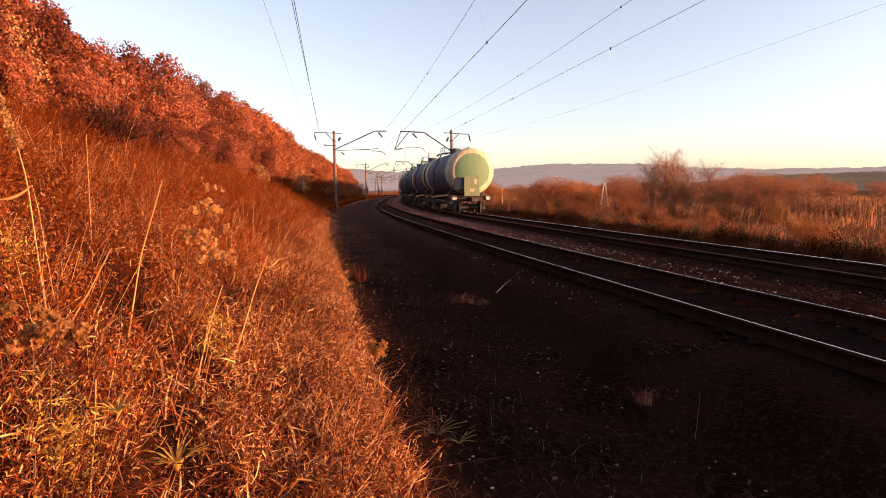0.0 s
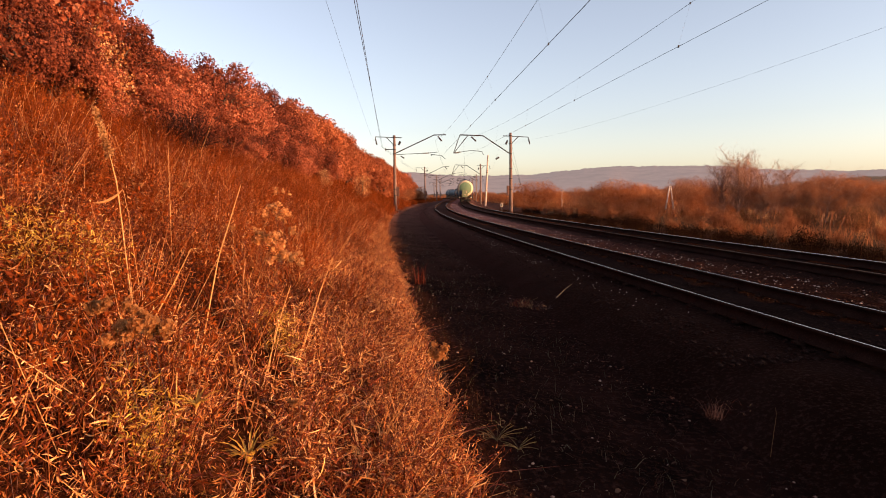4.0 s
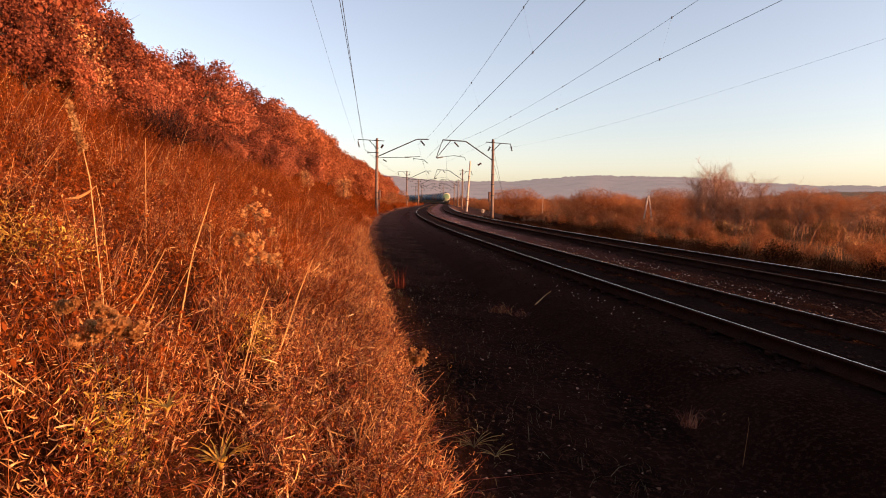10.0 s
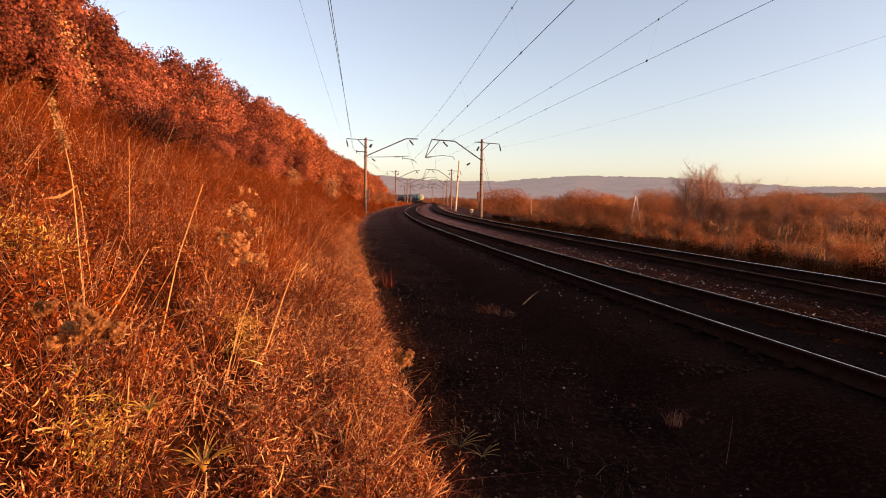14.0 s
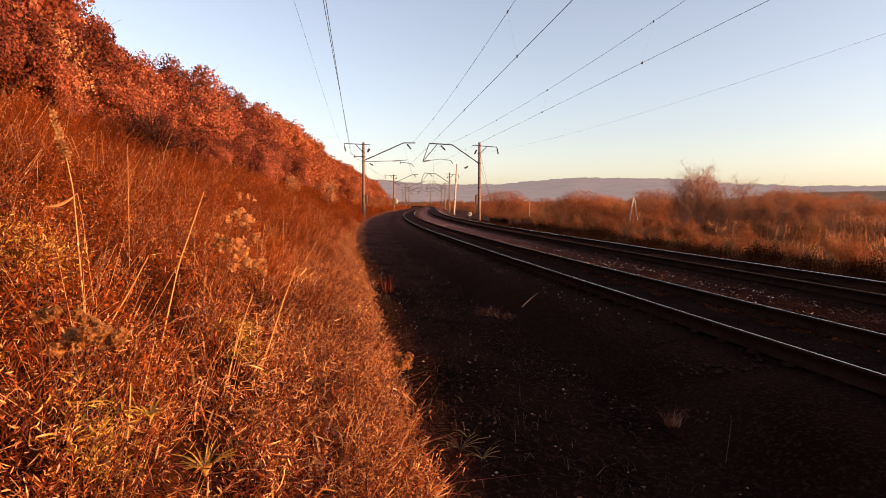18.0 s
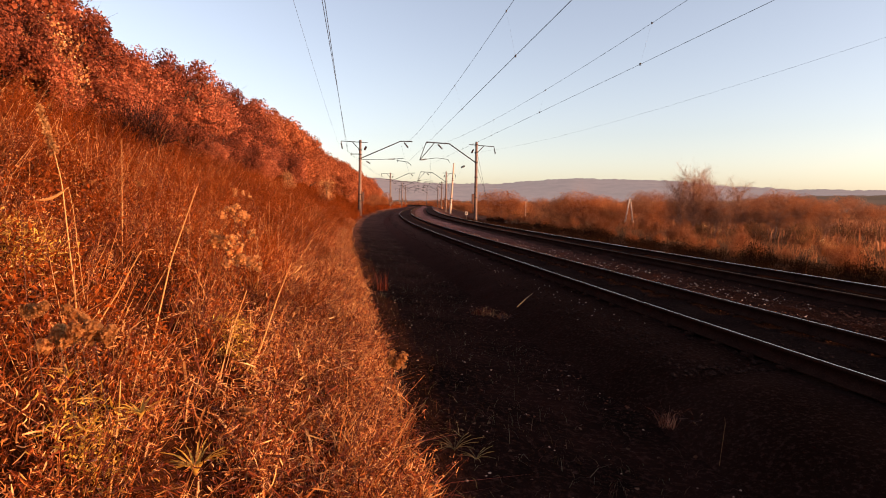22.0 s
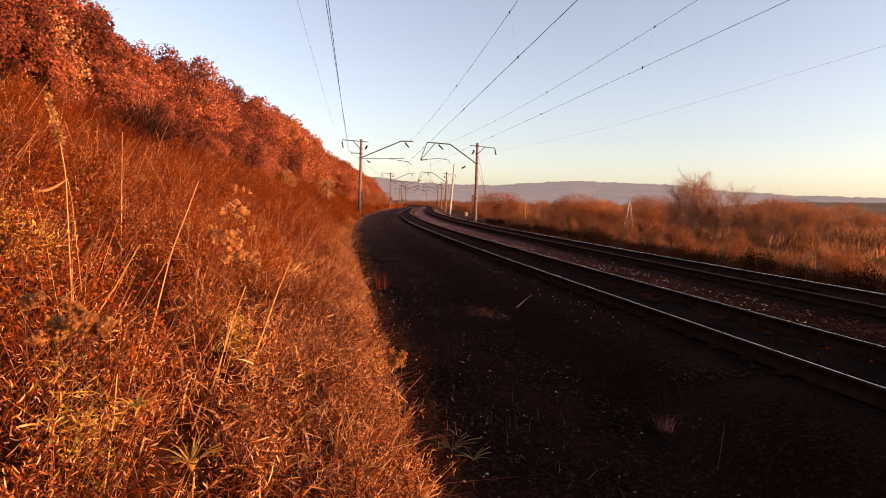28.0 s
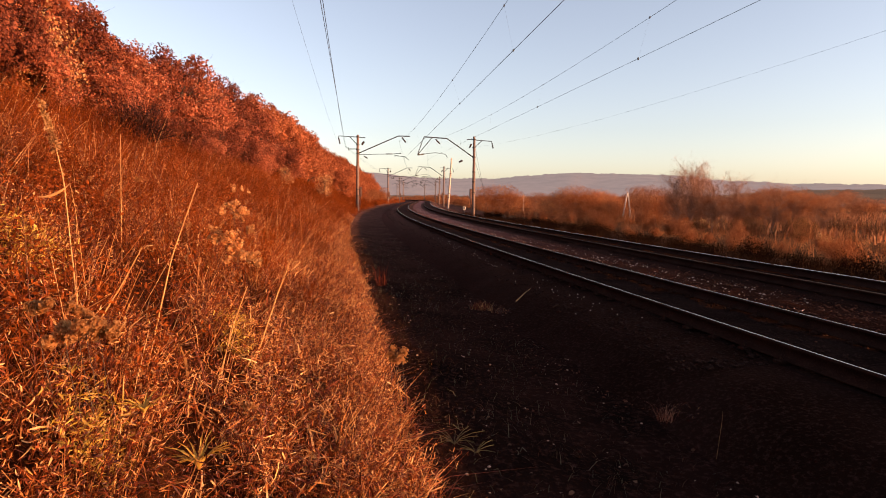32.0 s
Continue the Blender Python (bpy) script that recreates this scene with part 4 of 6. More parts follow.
STYLES = [("dusty blue tank car with a green end at the train's tail", M_TANKBLUE, M_TANKGREEN, M_TANKCREAM),
          ("dusty blue tank car with a cream band", M_TANKBLUE, M_TANKDARK, M_TANKCREAM),
          ("dark blue-grey tank car in sooty paint", M_TANKDARK, M_TANKDARK, M_TANKGREY),
          ("grey-blue tank car in weathered paint", M_TANKGREY, M_TANKDARK, M_TANKBLUE),
          ("oxide red tank car streaked with soot", M_TANKRUST, M_TANKDARK, M_TANKDARK)]
CARS = []
for i in range(17):
    label, body, end, band = STYLES[0] if i == 0 else STYLES[1 + (i - 1) % 4]
    if i < 5:
        CARS.append(tank_car(label, body, end, band, i == 0))
    else:
        CARS.append(copy_thing(CARS[1 + (i * 3) % 4], Matrix()))


def car_pose(s):
    p, q = on_track(s - 3.9, GAP, 0.0), on_track(s + 3.9, GAP, 0.0)
    yaw = math.degrees(math.atan2(-(q[0] - p[0]), q[1] - p[1]))
    c = (p + q) / 2
    return pose(c[0], c[1], float(rail_z(s)), 0, 0, yaw)


def tail_way(t):
    return TAIL[0] + TAIL[1] * t + TAIL[2] * t * t / 2


TAIL = (25.4, 18.5, 0.105)


def motions():
    """The train draws away along the far track."""
    for i, car in enumerate(CARS):
        walk(car, [(t, car_pose(tail_way(t) + 5.95 + 12.02 * i)) for t in np.arange(0, 32.5, 1.0)])
    # two tall stems nod in the breeze
    for stem, k, size in ((PLUME, 1.0, 2.2), (STALK, 1.7, 1.0)):
        x, y, z = stem.matrix_basis.translation
        walk(stem, [(t, pose(x, y, z, size * math.sin(1.9 * t + k), size * math.sin(1.3 * t + 2 * k), 0)) for t in np.arange(0, 32.2, 0.8)])


# ---- vegetation ----
def blade_mesh(name, P, H, W, lean, mat, curl=0.3):
    """Tapered, bent blades; lean is the sideways throw of each tip."""
    n = len(P)
    a = RND.uniform(0, 6.28, n)
    side = np.stack([np.cos(a), np.sin(a), 0 * a], 1)
    up = np.array([0, 0, 1.0])
    L = np.concatenate([lean, np.zeros((n, 1))], 1)
    mid = P + up * (H * 0.58)[:, None] + L * 0.33
    tip = P + up * (H * (1 - curl * RND.rand(n)))[:, None] + L
    w = side * W[:, None] / 2
    V = np.stack([P - w, P + w, mid - w * 0.8, mid + w * 0.8, tip], 1)
    F = np.array([[0, 1, 3], [0, 3, 2], [2, 3, 4]])[None] + (np.arange(n) * 5)[:, None, None]
    return mesh_np(name, V.reshape(-1, 3), F.reshape(-1, 3), mat)


def rot_frames(n, flat=0.0):
    """Random orthogonal triples; flat pulls the first two towards the horizontal."""
    a = RND.randn(n, 3)
    a[:, 2] *= 1 - flat
    a /= np.linalg.norm(a, axis=1)[:, None]
    b = RND.randn(n, 3)
    b[:, 2] *= 1 - flat
    b -= a * (a * b).sum(1)[:, None]
    b /= np.linalg.norm(b, axis=1)[:, None]
    return a, b, np.cross(a, b)


def leaf_verts(P, size, slim=0.55, flat=0.0, out=None, plain_leaf=False):
    """Lobed leaves folded along the midrib: six corners, four triangles each; out: the way that they roughly face."""
    n = len(P)
    a, b, c = rot_frames(n, flat)
    if out is not None:
        c = out / (np.linalg.norm(out, axis=1)[:, None] + 1e-6) + 0.55 * RND.randn(n, 3)
        c /= np.linalg.norm(c, axis=1)[:, None]
        a = a - c * (a * c).sum(1)[:, None]
        a /= np.linalg.norm(a, axis=1)[:, None]
        b = np.cross(c, a)
    z = size[:, None]
    pts = [(0, 0, 0), (0.35, slim * 0.75, 0.10), (0.75, slim * 0.62, 0.02), (1.0, 0, -0.12), (0.7, -slim * 0.66, 0.06), (0.3, -slim * 0.7, 0.12)]
    F = [[0, 1, 5], [1, 2, 4], [1, 4, 5], [2, 3, 4]]
    if plain_leaf:
        pts, F = [pts[0], (0.5, slim * 0.75, 0.12), pts[3], (0.5, -slim * 0.75, 0.12)], [[0, 1, 2], [0, 2, 3]]
    V = np.stack([P + z * (a * x + b * y + c * h * RND.uniform(0.4, 2.0, (n, 1))) for x, y, h in pts], 1)
    F = np.array(F)[None] + (np.arange(n) * len(pts))[:, None, None]
    return V.reshape(-1, 3), F.reshape(-1, 3)


def curl_verts(P, size, width):
    """Narrow withered leaves, each curled to its own arc: seven corners, five triangles."""
    n = len(P)
    a, b, c = rot_frames(n, 0.25)
    bend = RND.uniform(0.3, 2.8, n)
    V = []
    for u, w in ((0, 0.5), (0.36, 1.0), (0.7, 0.8), (1.0, 0.0)):
        p = P + (size / bend)[:, None] * (a * np.sin(bend * u)[:, None] + c * (1 - np.cos(bend * u))[:, None])
        V += [p - b * (width * w / 2)[:, None], p + b * (width * w / 2)[:, None]] if w else [p]
    F = np.array([[0, 1, 3], [0, 3, 2], [2, 3, 5], [2, 5, 4], [4, 5, 6]])[None] + (np.arange(n) * 7)[:, None, None]
    return np.stack(V, 1).reshape(-1, 3), F.reshape(-1, 3)


def sticks(A, B, r0, r1):
    """Tapered three-sided twigs between pairs of points."""
    n = len(A)
    T = B - A
    T = T / (np.linalg.norm(T, axis=1)[:, None] + 1e-9)
    u = np.cross(T, np.where(abs(T[:, 2:3]) > 0.9, [[1.0, 0, 0]], [[0, 0, 1.0]]))
    u /= np.linalg.norm(u, axis=1)[:, None]
    v = np.cross(T, u)
    V = []
    for P, r in ((A, r0), (B, r1)):
        for k in range(3):
            an = k * 2.0944
            V.append(P + (u * math.cos(an) + v * math.sin(an)) * np.reshape(r, (-1, 1)))
    V = np.stack(V, 1)
    F = np.array([[0, 1, 4], [0, 4, 3], [1, 2, 5], [1, 5, 4], [2, 0, 3], [2, 3, 5]])[None] + (np.arange(n) * 6)[:, None, None]
    return V.reshape(-1, 3), F.reshape(-1, 3)


def branch_out(height, spread_, limbs, seed, base=0.12, up=0.5, twigs=7):
    """Trunk and limbs of a small tree; gives the wood and the ends of its twigs."""
    r = np.random.RandomState(seed)
    A, B, ra, rb, ends = [], [], [], [], []

    def run(p, q, r0, r1, k=4, wob=0.06):
        p, q = np.array(p, float), np.array(q, float)
        prev = p
        for i in range(1, k + 1):
            u = i / k
            x = p + (q - p) * u + r.randn(3) * wob * np.linalg.norm(q - p) * (u < 1)
            A.append(prev)
            B.append(x)
            ra.append(r0 + (r1 - r0) * (i - 1) / k)
            rb.append(r0 + (r1 - r0) * u)
            prev = x
        return prev

    top = (r.uniform(-0.3, 0.3), r.uniform(-0.3, 0.3), height * 0.8)
    run((0, 0, -0.3), top, base, base * 0.3, 6, 0.03)
    for i in range(limbs):
        h = height * r.uniform(0.12, 0.75)
        an = r.uniform(0, 6.28)
        reach = spread_ * r.uniform(0.5, 1.0) * (1.1 - 0.5 * h / height)
        p = np.array(top) * h / top[2]
        p[2] = h
        q = p + np.array([math.cos(an) * reach, math.sin(an) * reach, reach * up * r.uniform(0.3, 1.5)])
        run(p, q, base * 0.4, base * 0.1)
        for j in range(twigs):
            m = p + (q - p) * r.uniform(0.3, 1.0)
            e = m + r.randn(3) * spread_ * 0.22 + np.array([0, 0, spread_ * 0.1])
            run(m, e, base * 0.09, base * 0.03, 2, 0.1)
            ends.append(e)
        ends.append(q)
    ends.append(np.array(top))
    return np.array(A), np.array(B), np.array(ra), np.array(rb), np.array(ends)


def tree(name, label, category, group, height, spread_, limbs, leaves, size, mat, seed, bark=None, cluster=0.52, base=0.11, up=0.5, twigs=7, slim=0.55, masses=52):
    t = thing(name, label, category, group)
    A, B, ra, rb, ends = branch_out(height, spread_, limbs, seed, base, up, twigs)
    V, F = sticks(A, B, ra, rb)
    part("trunk", mesh_np("trunk", V, F, bark or M_BARK), t)
    if leaves:
        # rounded masses of leaf round the ends of the limbs
        r = np.random.RandomState(seed + 100)
        pick = ends[r.choice(len(ends), min(len(ends), masses), False)]
        rad = cluster * r.uniform(0.7, 1.35, len(pick))
        # stray ends are drawn into the rounded crown
        q = (pick - (0, 0, height * 0.5)) / (spread_ * 0.85, spread_ * 0.85, height * 0.46)
        pick = np.where(np.linalg.norm(q, axis=1)[:, None] > 1, (0, 0, height * 0.5) + q / np.linalg.norm(q, axis=1)[:, None] * (spread_ * 0.85, spread_ * 0.85, height * 0.46), pick)
        k = r.choice(len(pick), leaves, p=rad ** 2 / (rad ** 2).sum())
        o = r.randn(leaves, 3)
        o /= np.linalg.norm(o, axis=1)[:, None]
        P = pick[k] + o * (rad[k] * r.uniform(0.35, 1.0, leaves) ** 0.5)[:, None] * np.array([1, 1, 0.8])
        ok = P[:, 2] > 0.05
        mid = np.array([0, 0, height * 0.45])
        V, F = leaf_verts(P[ok], r.uniform(0.6, 1.25, ok.sum()) * size, slim, 0, (o + 0.6 * (P - mid) / height)[ok], True)
        part("crown", mesh_np("crown", V, F, mat), t)
    return t


def ground_at(s, d, sink=0.05):
    return Vector(on_track(s, d, float(land(s, d)) - sink))


def set_out(kinds, spots, grow):
    """Puts the first of each kind at its first spot and copies at the others; spots are (kind, s, d, size), grow is the size of each kind."""
    used = set()
    RND = np.random.RandomState(29)
    for i, (k, s, d, size) in enumerate(spots):
        size = size * grow[k]
        m = Matrix.Translation(ground_at(s, d)) @ pose(0, 0, 0, RND.uniform(-4, 4), RND.uniform(-4, 4), RND.uniform(0, 360)) @ Matrix.Diagonal((size, size, size * RND.uniform(0.94, 1.06), 1))
        if k in used:
            copy_thing(kinds[k], m @ Matrix.Diagonal([1 / v for v in kinds[k].scale] + [1]))
        else:
            kinds[k].matrix_basis = m
            used.add(k)
    for k, t in enumerate(kinds):
        if k not in used:
            t.matrix_basis = Matrix.Translation(ground_at(60 + 3 * k, -22))


OAKS = [tree("oak", "low spreading oak in russet autumn leaf on the hillside", "tree", "hillside trees", 4.4, 2.1, 17, 7000, 0.135, M_OAK, 11),
        tree("oak", "bushy oak with dull red-brown leaves, darkened as if shaded, on the hillside", "tree", "hillside trees", 4.1, 2.1, 17, 7000, 0.13, M_SHADEOAK, 12),
        tree("oak", "young oak with thick russet foliage on the hillside", "tree", "hillside trees", 3.9, 2.0, 16, 6600, 0.135, M_OAK, 13),
        tree("oak", "oak scrub with copper leaves on the hillside", "tree", "hillside trees", 3.4, 2.0, 16, 6600, 0.13, M_OAK, 14),
        tree("maple_sapling", "sapling hung with bright orange leaves", "tree", "hillside trees", 3.2, 1.1, 10, 1500, 0.10, M_ORANGE, 15, cluster=0.45),
        tree("bare_sapling", "nearly leafless grey sapling on the hill crest", "tree", "hillside trees", 3.6, 0.8, 16, 60, 0.1, M_OAK, 16, M_PALEBARK, base=0.04, up=1.2)]


FAR_OAKS = [tree("oak", "oak scrub with russet leaves far along the hillside", "tree", "hillside trees", 4.2, 2.0, 12, 3600, 0.16, M_OAKFAR, 41, twigs=4),
            tree("oak", "dull red-brown oak scrub far along the hillside", "tree", "hillside trees", 3.9, 2.0, 12, 3600, 0.16, M_OAKFAR, 42, twigs=4),
            tree("oak", "low copper oak scrub far along the hillside", "tree", "hillside trees", 3.5, 2.0, 12, 3400, 0.16, M_OAKFAR, 43, twigs=4)]


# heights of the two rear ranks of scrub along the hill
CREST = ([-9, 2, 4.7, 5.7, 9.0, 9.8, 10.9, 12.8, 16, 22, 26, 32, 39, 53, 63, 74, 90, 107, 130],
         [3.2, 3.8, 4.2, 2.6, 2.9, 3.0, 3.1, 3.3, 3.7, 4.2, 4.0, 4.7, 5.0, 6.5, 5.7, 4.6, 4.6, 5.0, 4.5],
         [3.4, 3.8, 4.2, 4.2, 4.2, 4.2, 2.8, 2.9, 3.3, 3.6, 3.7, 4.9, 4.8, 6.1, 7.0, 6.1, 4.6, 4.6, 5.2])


def hillside():
    RND = np.random.RandomState(17)
    spots = []
    # front row of the scrub, then the ranks behind it, each with its height along the hill
    for s in np.arange(-9, 118, 1.9):
        spots.append((int(RND.choice([0, 1, 2, 3, 3])), s + RND.uniform(-0.7, 0.7), -11.2 + RND.uniform(-0.8, 0.8), RND.uniform(0.62, 0.85)))
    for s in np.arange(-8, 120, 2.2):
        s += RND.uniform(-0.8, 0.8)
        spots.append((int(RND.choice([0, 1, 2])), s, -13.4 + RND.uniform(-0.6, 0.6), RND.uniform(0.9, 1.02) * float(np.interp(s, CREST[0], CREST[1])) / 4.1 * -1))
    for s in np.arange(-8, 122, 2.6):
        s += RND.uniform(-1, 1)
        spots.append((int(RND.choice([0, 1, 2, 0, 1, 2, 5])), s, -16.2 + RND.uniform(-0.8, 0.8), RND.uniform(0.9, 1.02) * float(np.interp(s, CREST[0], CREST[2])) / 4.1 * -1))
    for s in np.arange(66, 122, 2.4):
        spots.append((int(RND.choice([1, 3, 3])), s + RND.uniform(-1, 1), -8.6 + RND.uniform(-0.8, 0.8), RND.uniform(0.55, 0.85)))
    for s in np.arange(82, 130, 2.6):
        spots.append((int(RND.choice([0, 1, 2])), s + RND.uniform(-1, 1), -10.8 + RND.uniform(-1, 1), RND.uniform(0.85, 1.05)))
    for s, d, z in ((-2.4, -12.8, 1.1), (-0.8, -13.2, 1.1), (0.8, -12.9, 1.1)):
        spots.append((1, s, d, z))
    for s, d, z in ((2.6, -12.0, 1.1), (1.9, -11.8, 0.9), (26, -9.6, 0.6), (41, -8.2, 0.7)):
        spots.append((4, s, d, z))
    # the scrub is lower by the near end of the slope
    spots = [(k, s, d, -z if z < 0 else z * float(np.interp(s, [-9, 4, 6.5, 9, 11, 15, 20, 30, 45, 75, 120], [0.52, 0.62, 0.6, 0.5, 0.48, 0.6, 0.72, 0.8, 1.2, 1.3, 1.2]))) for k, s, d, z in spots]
    # oaks at the near end all take the leaf with painted shade
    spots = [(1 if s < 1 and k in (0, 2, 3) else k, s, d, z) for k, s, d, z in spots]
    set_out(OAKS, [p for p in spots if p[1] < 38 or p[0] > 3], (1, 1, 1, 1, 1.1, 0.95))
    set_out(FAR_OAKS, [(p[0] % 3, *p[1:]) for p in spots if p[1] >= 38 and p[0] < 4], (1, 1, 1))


hillside()


# ---- grass and weeds of the slope ----
def patch(n, s0, s1, d0, d1, power=1.0):
    s = s0 + (s1 - s0) * RND.rand(n) ** power
    d = RND.uniform(d0, d1, n)
    return s, d


# dark gaps in the growth, by the way along, the distance from the track and the radius
GREEN_SPOTS = ((-7.2, -7.75, 0.16), (-8.85, -6.75, 0.09), (-6.9, -6.55, 0.09), (-7.6, -7.9, 0.12))
HOLLOWS = ((-5.6, -7.85, 0.42), (-7.0, -7.35, 0.34), (-6.5, -7.3, 0.36), (-6.0, -7.35, 0.4), (-5.2, -7.2, 0.45), (-4.9, -6.95, 0.4), (-7.3, -6.65, 0.32),
           (-8.3, -6.6, 0.24), (-7.95, -5.7, 0.16), (-3.2, -7.4, 0.4), (-7.3, -7.9, 0.28), (-2.0, -6.6, 0.35), (-8.6, -6.45, 0.22), (-7.9, -8.4, 0.5), (-6.8, -8.7, 0.45), (-4.4, -6.85, 0.42),
           (-5.7, -6.65, 0.34), (-3.8, -6.45, 0.3))


def clear_of_eye(s, d, r):
    p = on_track(s, d)
    ok = (p[:, 0] ** 2 + p[:, 1] ** 2) > r * r
    for hs, hd, hr in HOLLOWS:
        ok &= (s - hs) ** 2 + (d - hd) ** 2 > hr * hr * (0.6 + 0.4 * np.sin(7 * np.arctan2(s - hs, d - hd)))
    return ok


def grass(name, label, n, s0, s1, d0, d1, h, w, mat, throw=0.35, power=1.0, down=(0.25, -0.1), keep=1.3, clump=0.0):
    s, d = patch(n, s0, s1, d0, d1, power)
    if clump:
        k = lumps(s, d, clump, 21) + 0.35 * RND.randn(n) > -0.35
        s, d = s[k], d[k]
    k = clear_of_eye(s, d, keep)
    s, d = s[k], d[k]
    n = len(s)
    P = on_track(s, d, land(s, d) - 0.03)
    H = RND.uniform(h[0], h[1], n)
    lean = RND.randn(n, 2) * throw * H[:, None] + np.array(down)[None] * H[:, None]
    ob = new(name, blade_mesh(name, P, H, RND.uniform(w[0], w[1], n), lean, mat))
    return tagged(ob, label, "grass", kind="stuff")


def weeds(name, label, n, s0, s1, d0, d1, h, leaf, per, mat, keep=1.5, power=1.0, stemw=0.0025):
    """Upright stems with small withered leaves all the way up."""
    s, d = patch(n, s0, s1, d0, d1, power)
    k = clear_of_eye(s, d, keep)
    s, d = s[k], d[k]
    n = len(s)
    P = on_track(s, d, land(s, d) - 0.03)
    H = RND.uniform(h[0], h[1], n)
    tip = P + np.concatenate([RND.randn(n, 2) * 0.22 * H[:, None] + np.array([0.12, -0.05]) * H[:, None], H[:, None]], 1)
    V1, F1 = sticks(P, tip, np.full(n, stemw), np.full(n, stemw * 0.5))
    u = RND.uniform(0.25, 1.0, (n, per))
    Q = (P[:, None] + (tip - P)[:, None] * u[..., None]).reshape(-1, 3) + RND.randn(n * per, 3) * leaf * 0.7
    V2, F2 = leaf_verts(Q, RND.uniform(0.5, 1.3, len(Q)) * leaf, 0.35)
    me = mesh_np(name, np.concatenate([V1, V2]), np.concatenate([F1, F2 + len(V1)]), mat)
    tagged(new(name, me), label, "weeds", kind="stuff")


grass("straw_grass", "tangled golden straw grass on the slope", 19000, -18, 4, -9.5, -5.4, (0.12, 0.42), (0.004, 0.009), M_STRAW, 0.8, 1.2, (0.15, -0.1), clump=1.1)
grass("bent_grass", "matted dry grass leaning over the verge", 17000, -16, 40, -6.3, -5.28, (0.10, 0.30), (0.005, 0.012), M_GOLD, 0.8, 1.5, (0.0, -0.05))
grass("edge_grass", "coarse golden grass hanging over the edge of the verge", 6500, -11, 4, -5.6, -5.2, (0.08, 0.22), (0.005, 0.011), M_GOLD, 0.7, 1.2, (0.05, -0.05))
grass("rust_grass", "rust-brown grass covering the slope", 40000, 0, 45, -11.5, -6.0, (0.2, 0.6), (0.008, 0.018), M_RUSTGRASS, 0.5, 1.1, clump=2.3)
grass("upper_grass", "soft rust-coloured grass high on the slope", 26000, -16, 14, -11.3, -7.0, (0.15, 0.45), (0.004, 0.010), M_RUSTGRASS, 0.8, 1.0, clump=1.7)
grass("golden_grass", "tall golden grass by the line", 11000, -4, 60, -7.6, -5.9, (0.25, 0.6), (0.009, 0.019), M_STRAW, 0.5, 1.1, clump=0.9)
grass("bright_straw", "thick bleached straws standing at the foot of the slope", 2600, -8, 18, -7.4, -5.6, (0.2, 0.55), (0.012, 0.024), M_GOLD, 0.6, 1.1, clump=0.7)
grass("foot_grass", "short straw-coloured grass at the foot of the hill", 8000, 4, 90, -6.1, -5.3, (0.08, 0.34), (0.009, 0.02), M_RUSTGRASS, 0.6, 1.2, (0.1, 0), clump=1.4)
grass("far_grass", "rust-brown grass along the foot of the hill", 30000, 40, 135, -11, -5.7, (0.4, 1.0), (0.02, 0.04), M_RUSTGRASS, 0.25)


def weed_clumps(name, label, n, s0, s1, d0, d1, h, leaf, per, mat, stems=12, r=0.16, power=1.0, keep=1.6, slim=0.14, low=0.3, curl=False):
    """Bushy weeds: stems that fan out of one root, set with small withered leaves."""
    s, d = patch(n, s0, s1, d0, d1, power)
    k = clear_of_eye(s, d, keep) & (lumps(s, d, 1.6, 41) > -0.55)
    s, d = s[k], d[k]
    n = len(s)
    root = on_track(s, d, land(s, d) - 0.03)
    size = RND.uniform(0.6, 1.0, n)
    P = np.repeat(root, stems, 0) + RND.randn(n * stems, 3) * np.array([r * 0.3, r * 0.3, 0])
    H = np.repeat(size, stems) * RND.uniform(h[0], h[1], n * stems)
    fan = RND.randn(n * stems, 2) * 0.36 * H[:, None] + np.array([0.08, -0.04])
    tip = P + np.concatenate([fan, H[:, None]], 1)
    V1, F1 = sticks(P, tip, np.full(len(P), 0.0022), np.full(len(P), 0.0012))
    u = RND.uniform(low, 1.0, (len(P), per)) ** 0.8
    Q = (P[:, None] + (tip - P)[:, None] * u[..., None]).reshape(-1, 3) + RND.randn(len(P) * per, 3) * leaf * 0.8
    size = RND.uniform(0.4, 1.4, len(Q)) * leaf
    V2, F2 = curl_verts(Q, size, slim * leaf * RND.uniform(0.6, 1.2, len(Q))) if curl else leaf_verts(Q, size, slim, plain_leaf=True)
    me = mesh_np(name, np.concatenate([V1, V2]), np.concatenate([F1, F2 + len(V1)]), mat)
    tagged(new(name, me), label, "weeds", kind="stuff")


weed_clumps("withered_weeds", "withered brown weeds with small curled leaves", 760, -15, 5, -10, -5.5, (0.22, 0.6), 0.033, 17, M_WEED, slim=0.16, curl=True)
weed_clumps("golden_weeds", "golden dry weeds with narrow curled leaves", 860, -15, 6, -9, -5.35, (0.15, 0.42), 0.042, 15, M_STRAW, slim=0.14, curl=True)
weed_clumps("soft_weeds", "fine feathery rust-brown weeds high on the slope", 1200, -14, 20, -11.4, -6.8, (0.3, 0.7), 0.034, 14, M_RUSTGRASS, 10, 0.3, 1.0, 2.6, 0.3, 0.45)
weed_clumps("seeding_weeds", "tall weeds tipped with tiny pale seed heads", 520, -9, 22, -11, -6.2, (0.55, 1.0), 0.015, 9, M_STRAW, 6, 0.25, 1.1, 2.6, 0.3, 0.85)
weed_clumps("tall_weeds", "tall rust-brown weeds up the slope", 800, -5, 32, -11, -6.1, (0.5, 1.0), 0.026, 10, M_RUSTGRASS, 12, 0.3, 1.2)
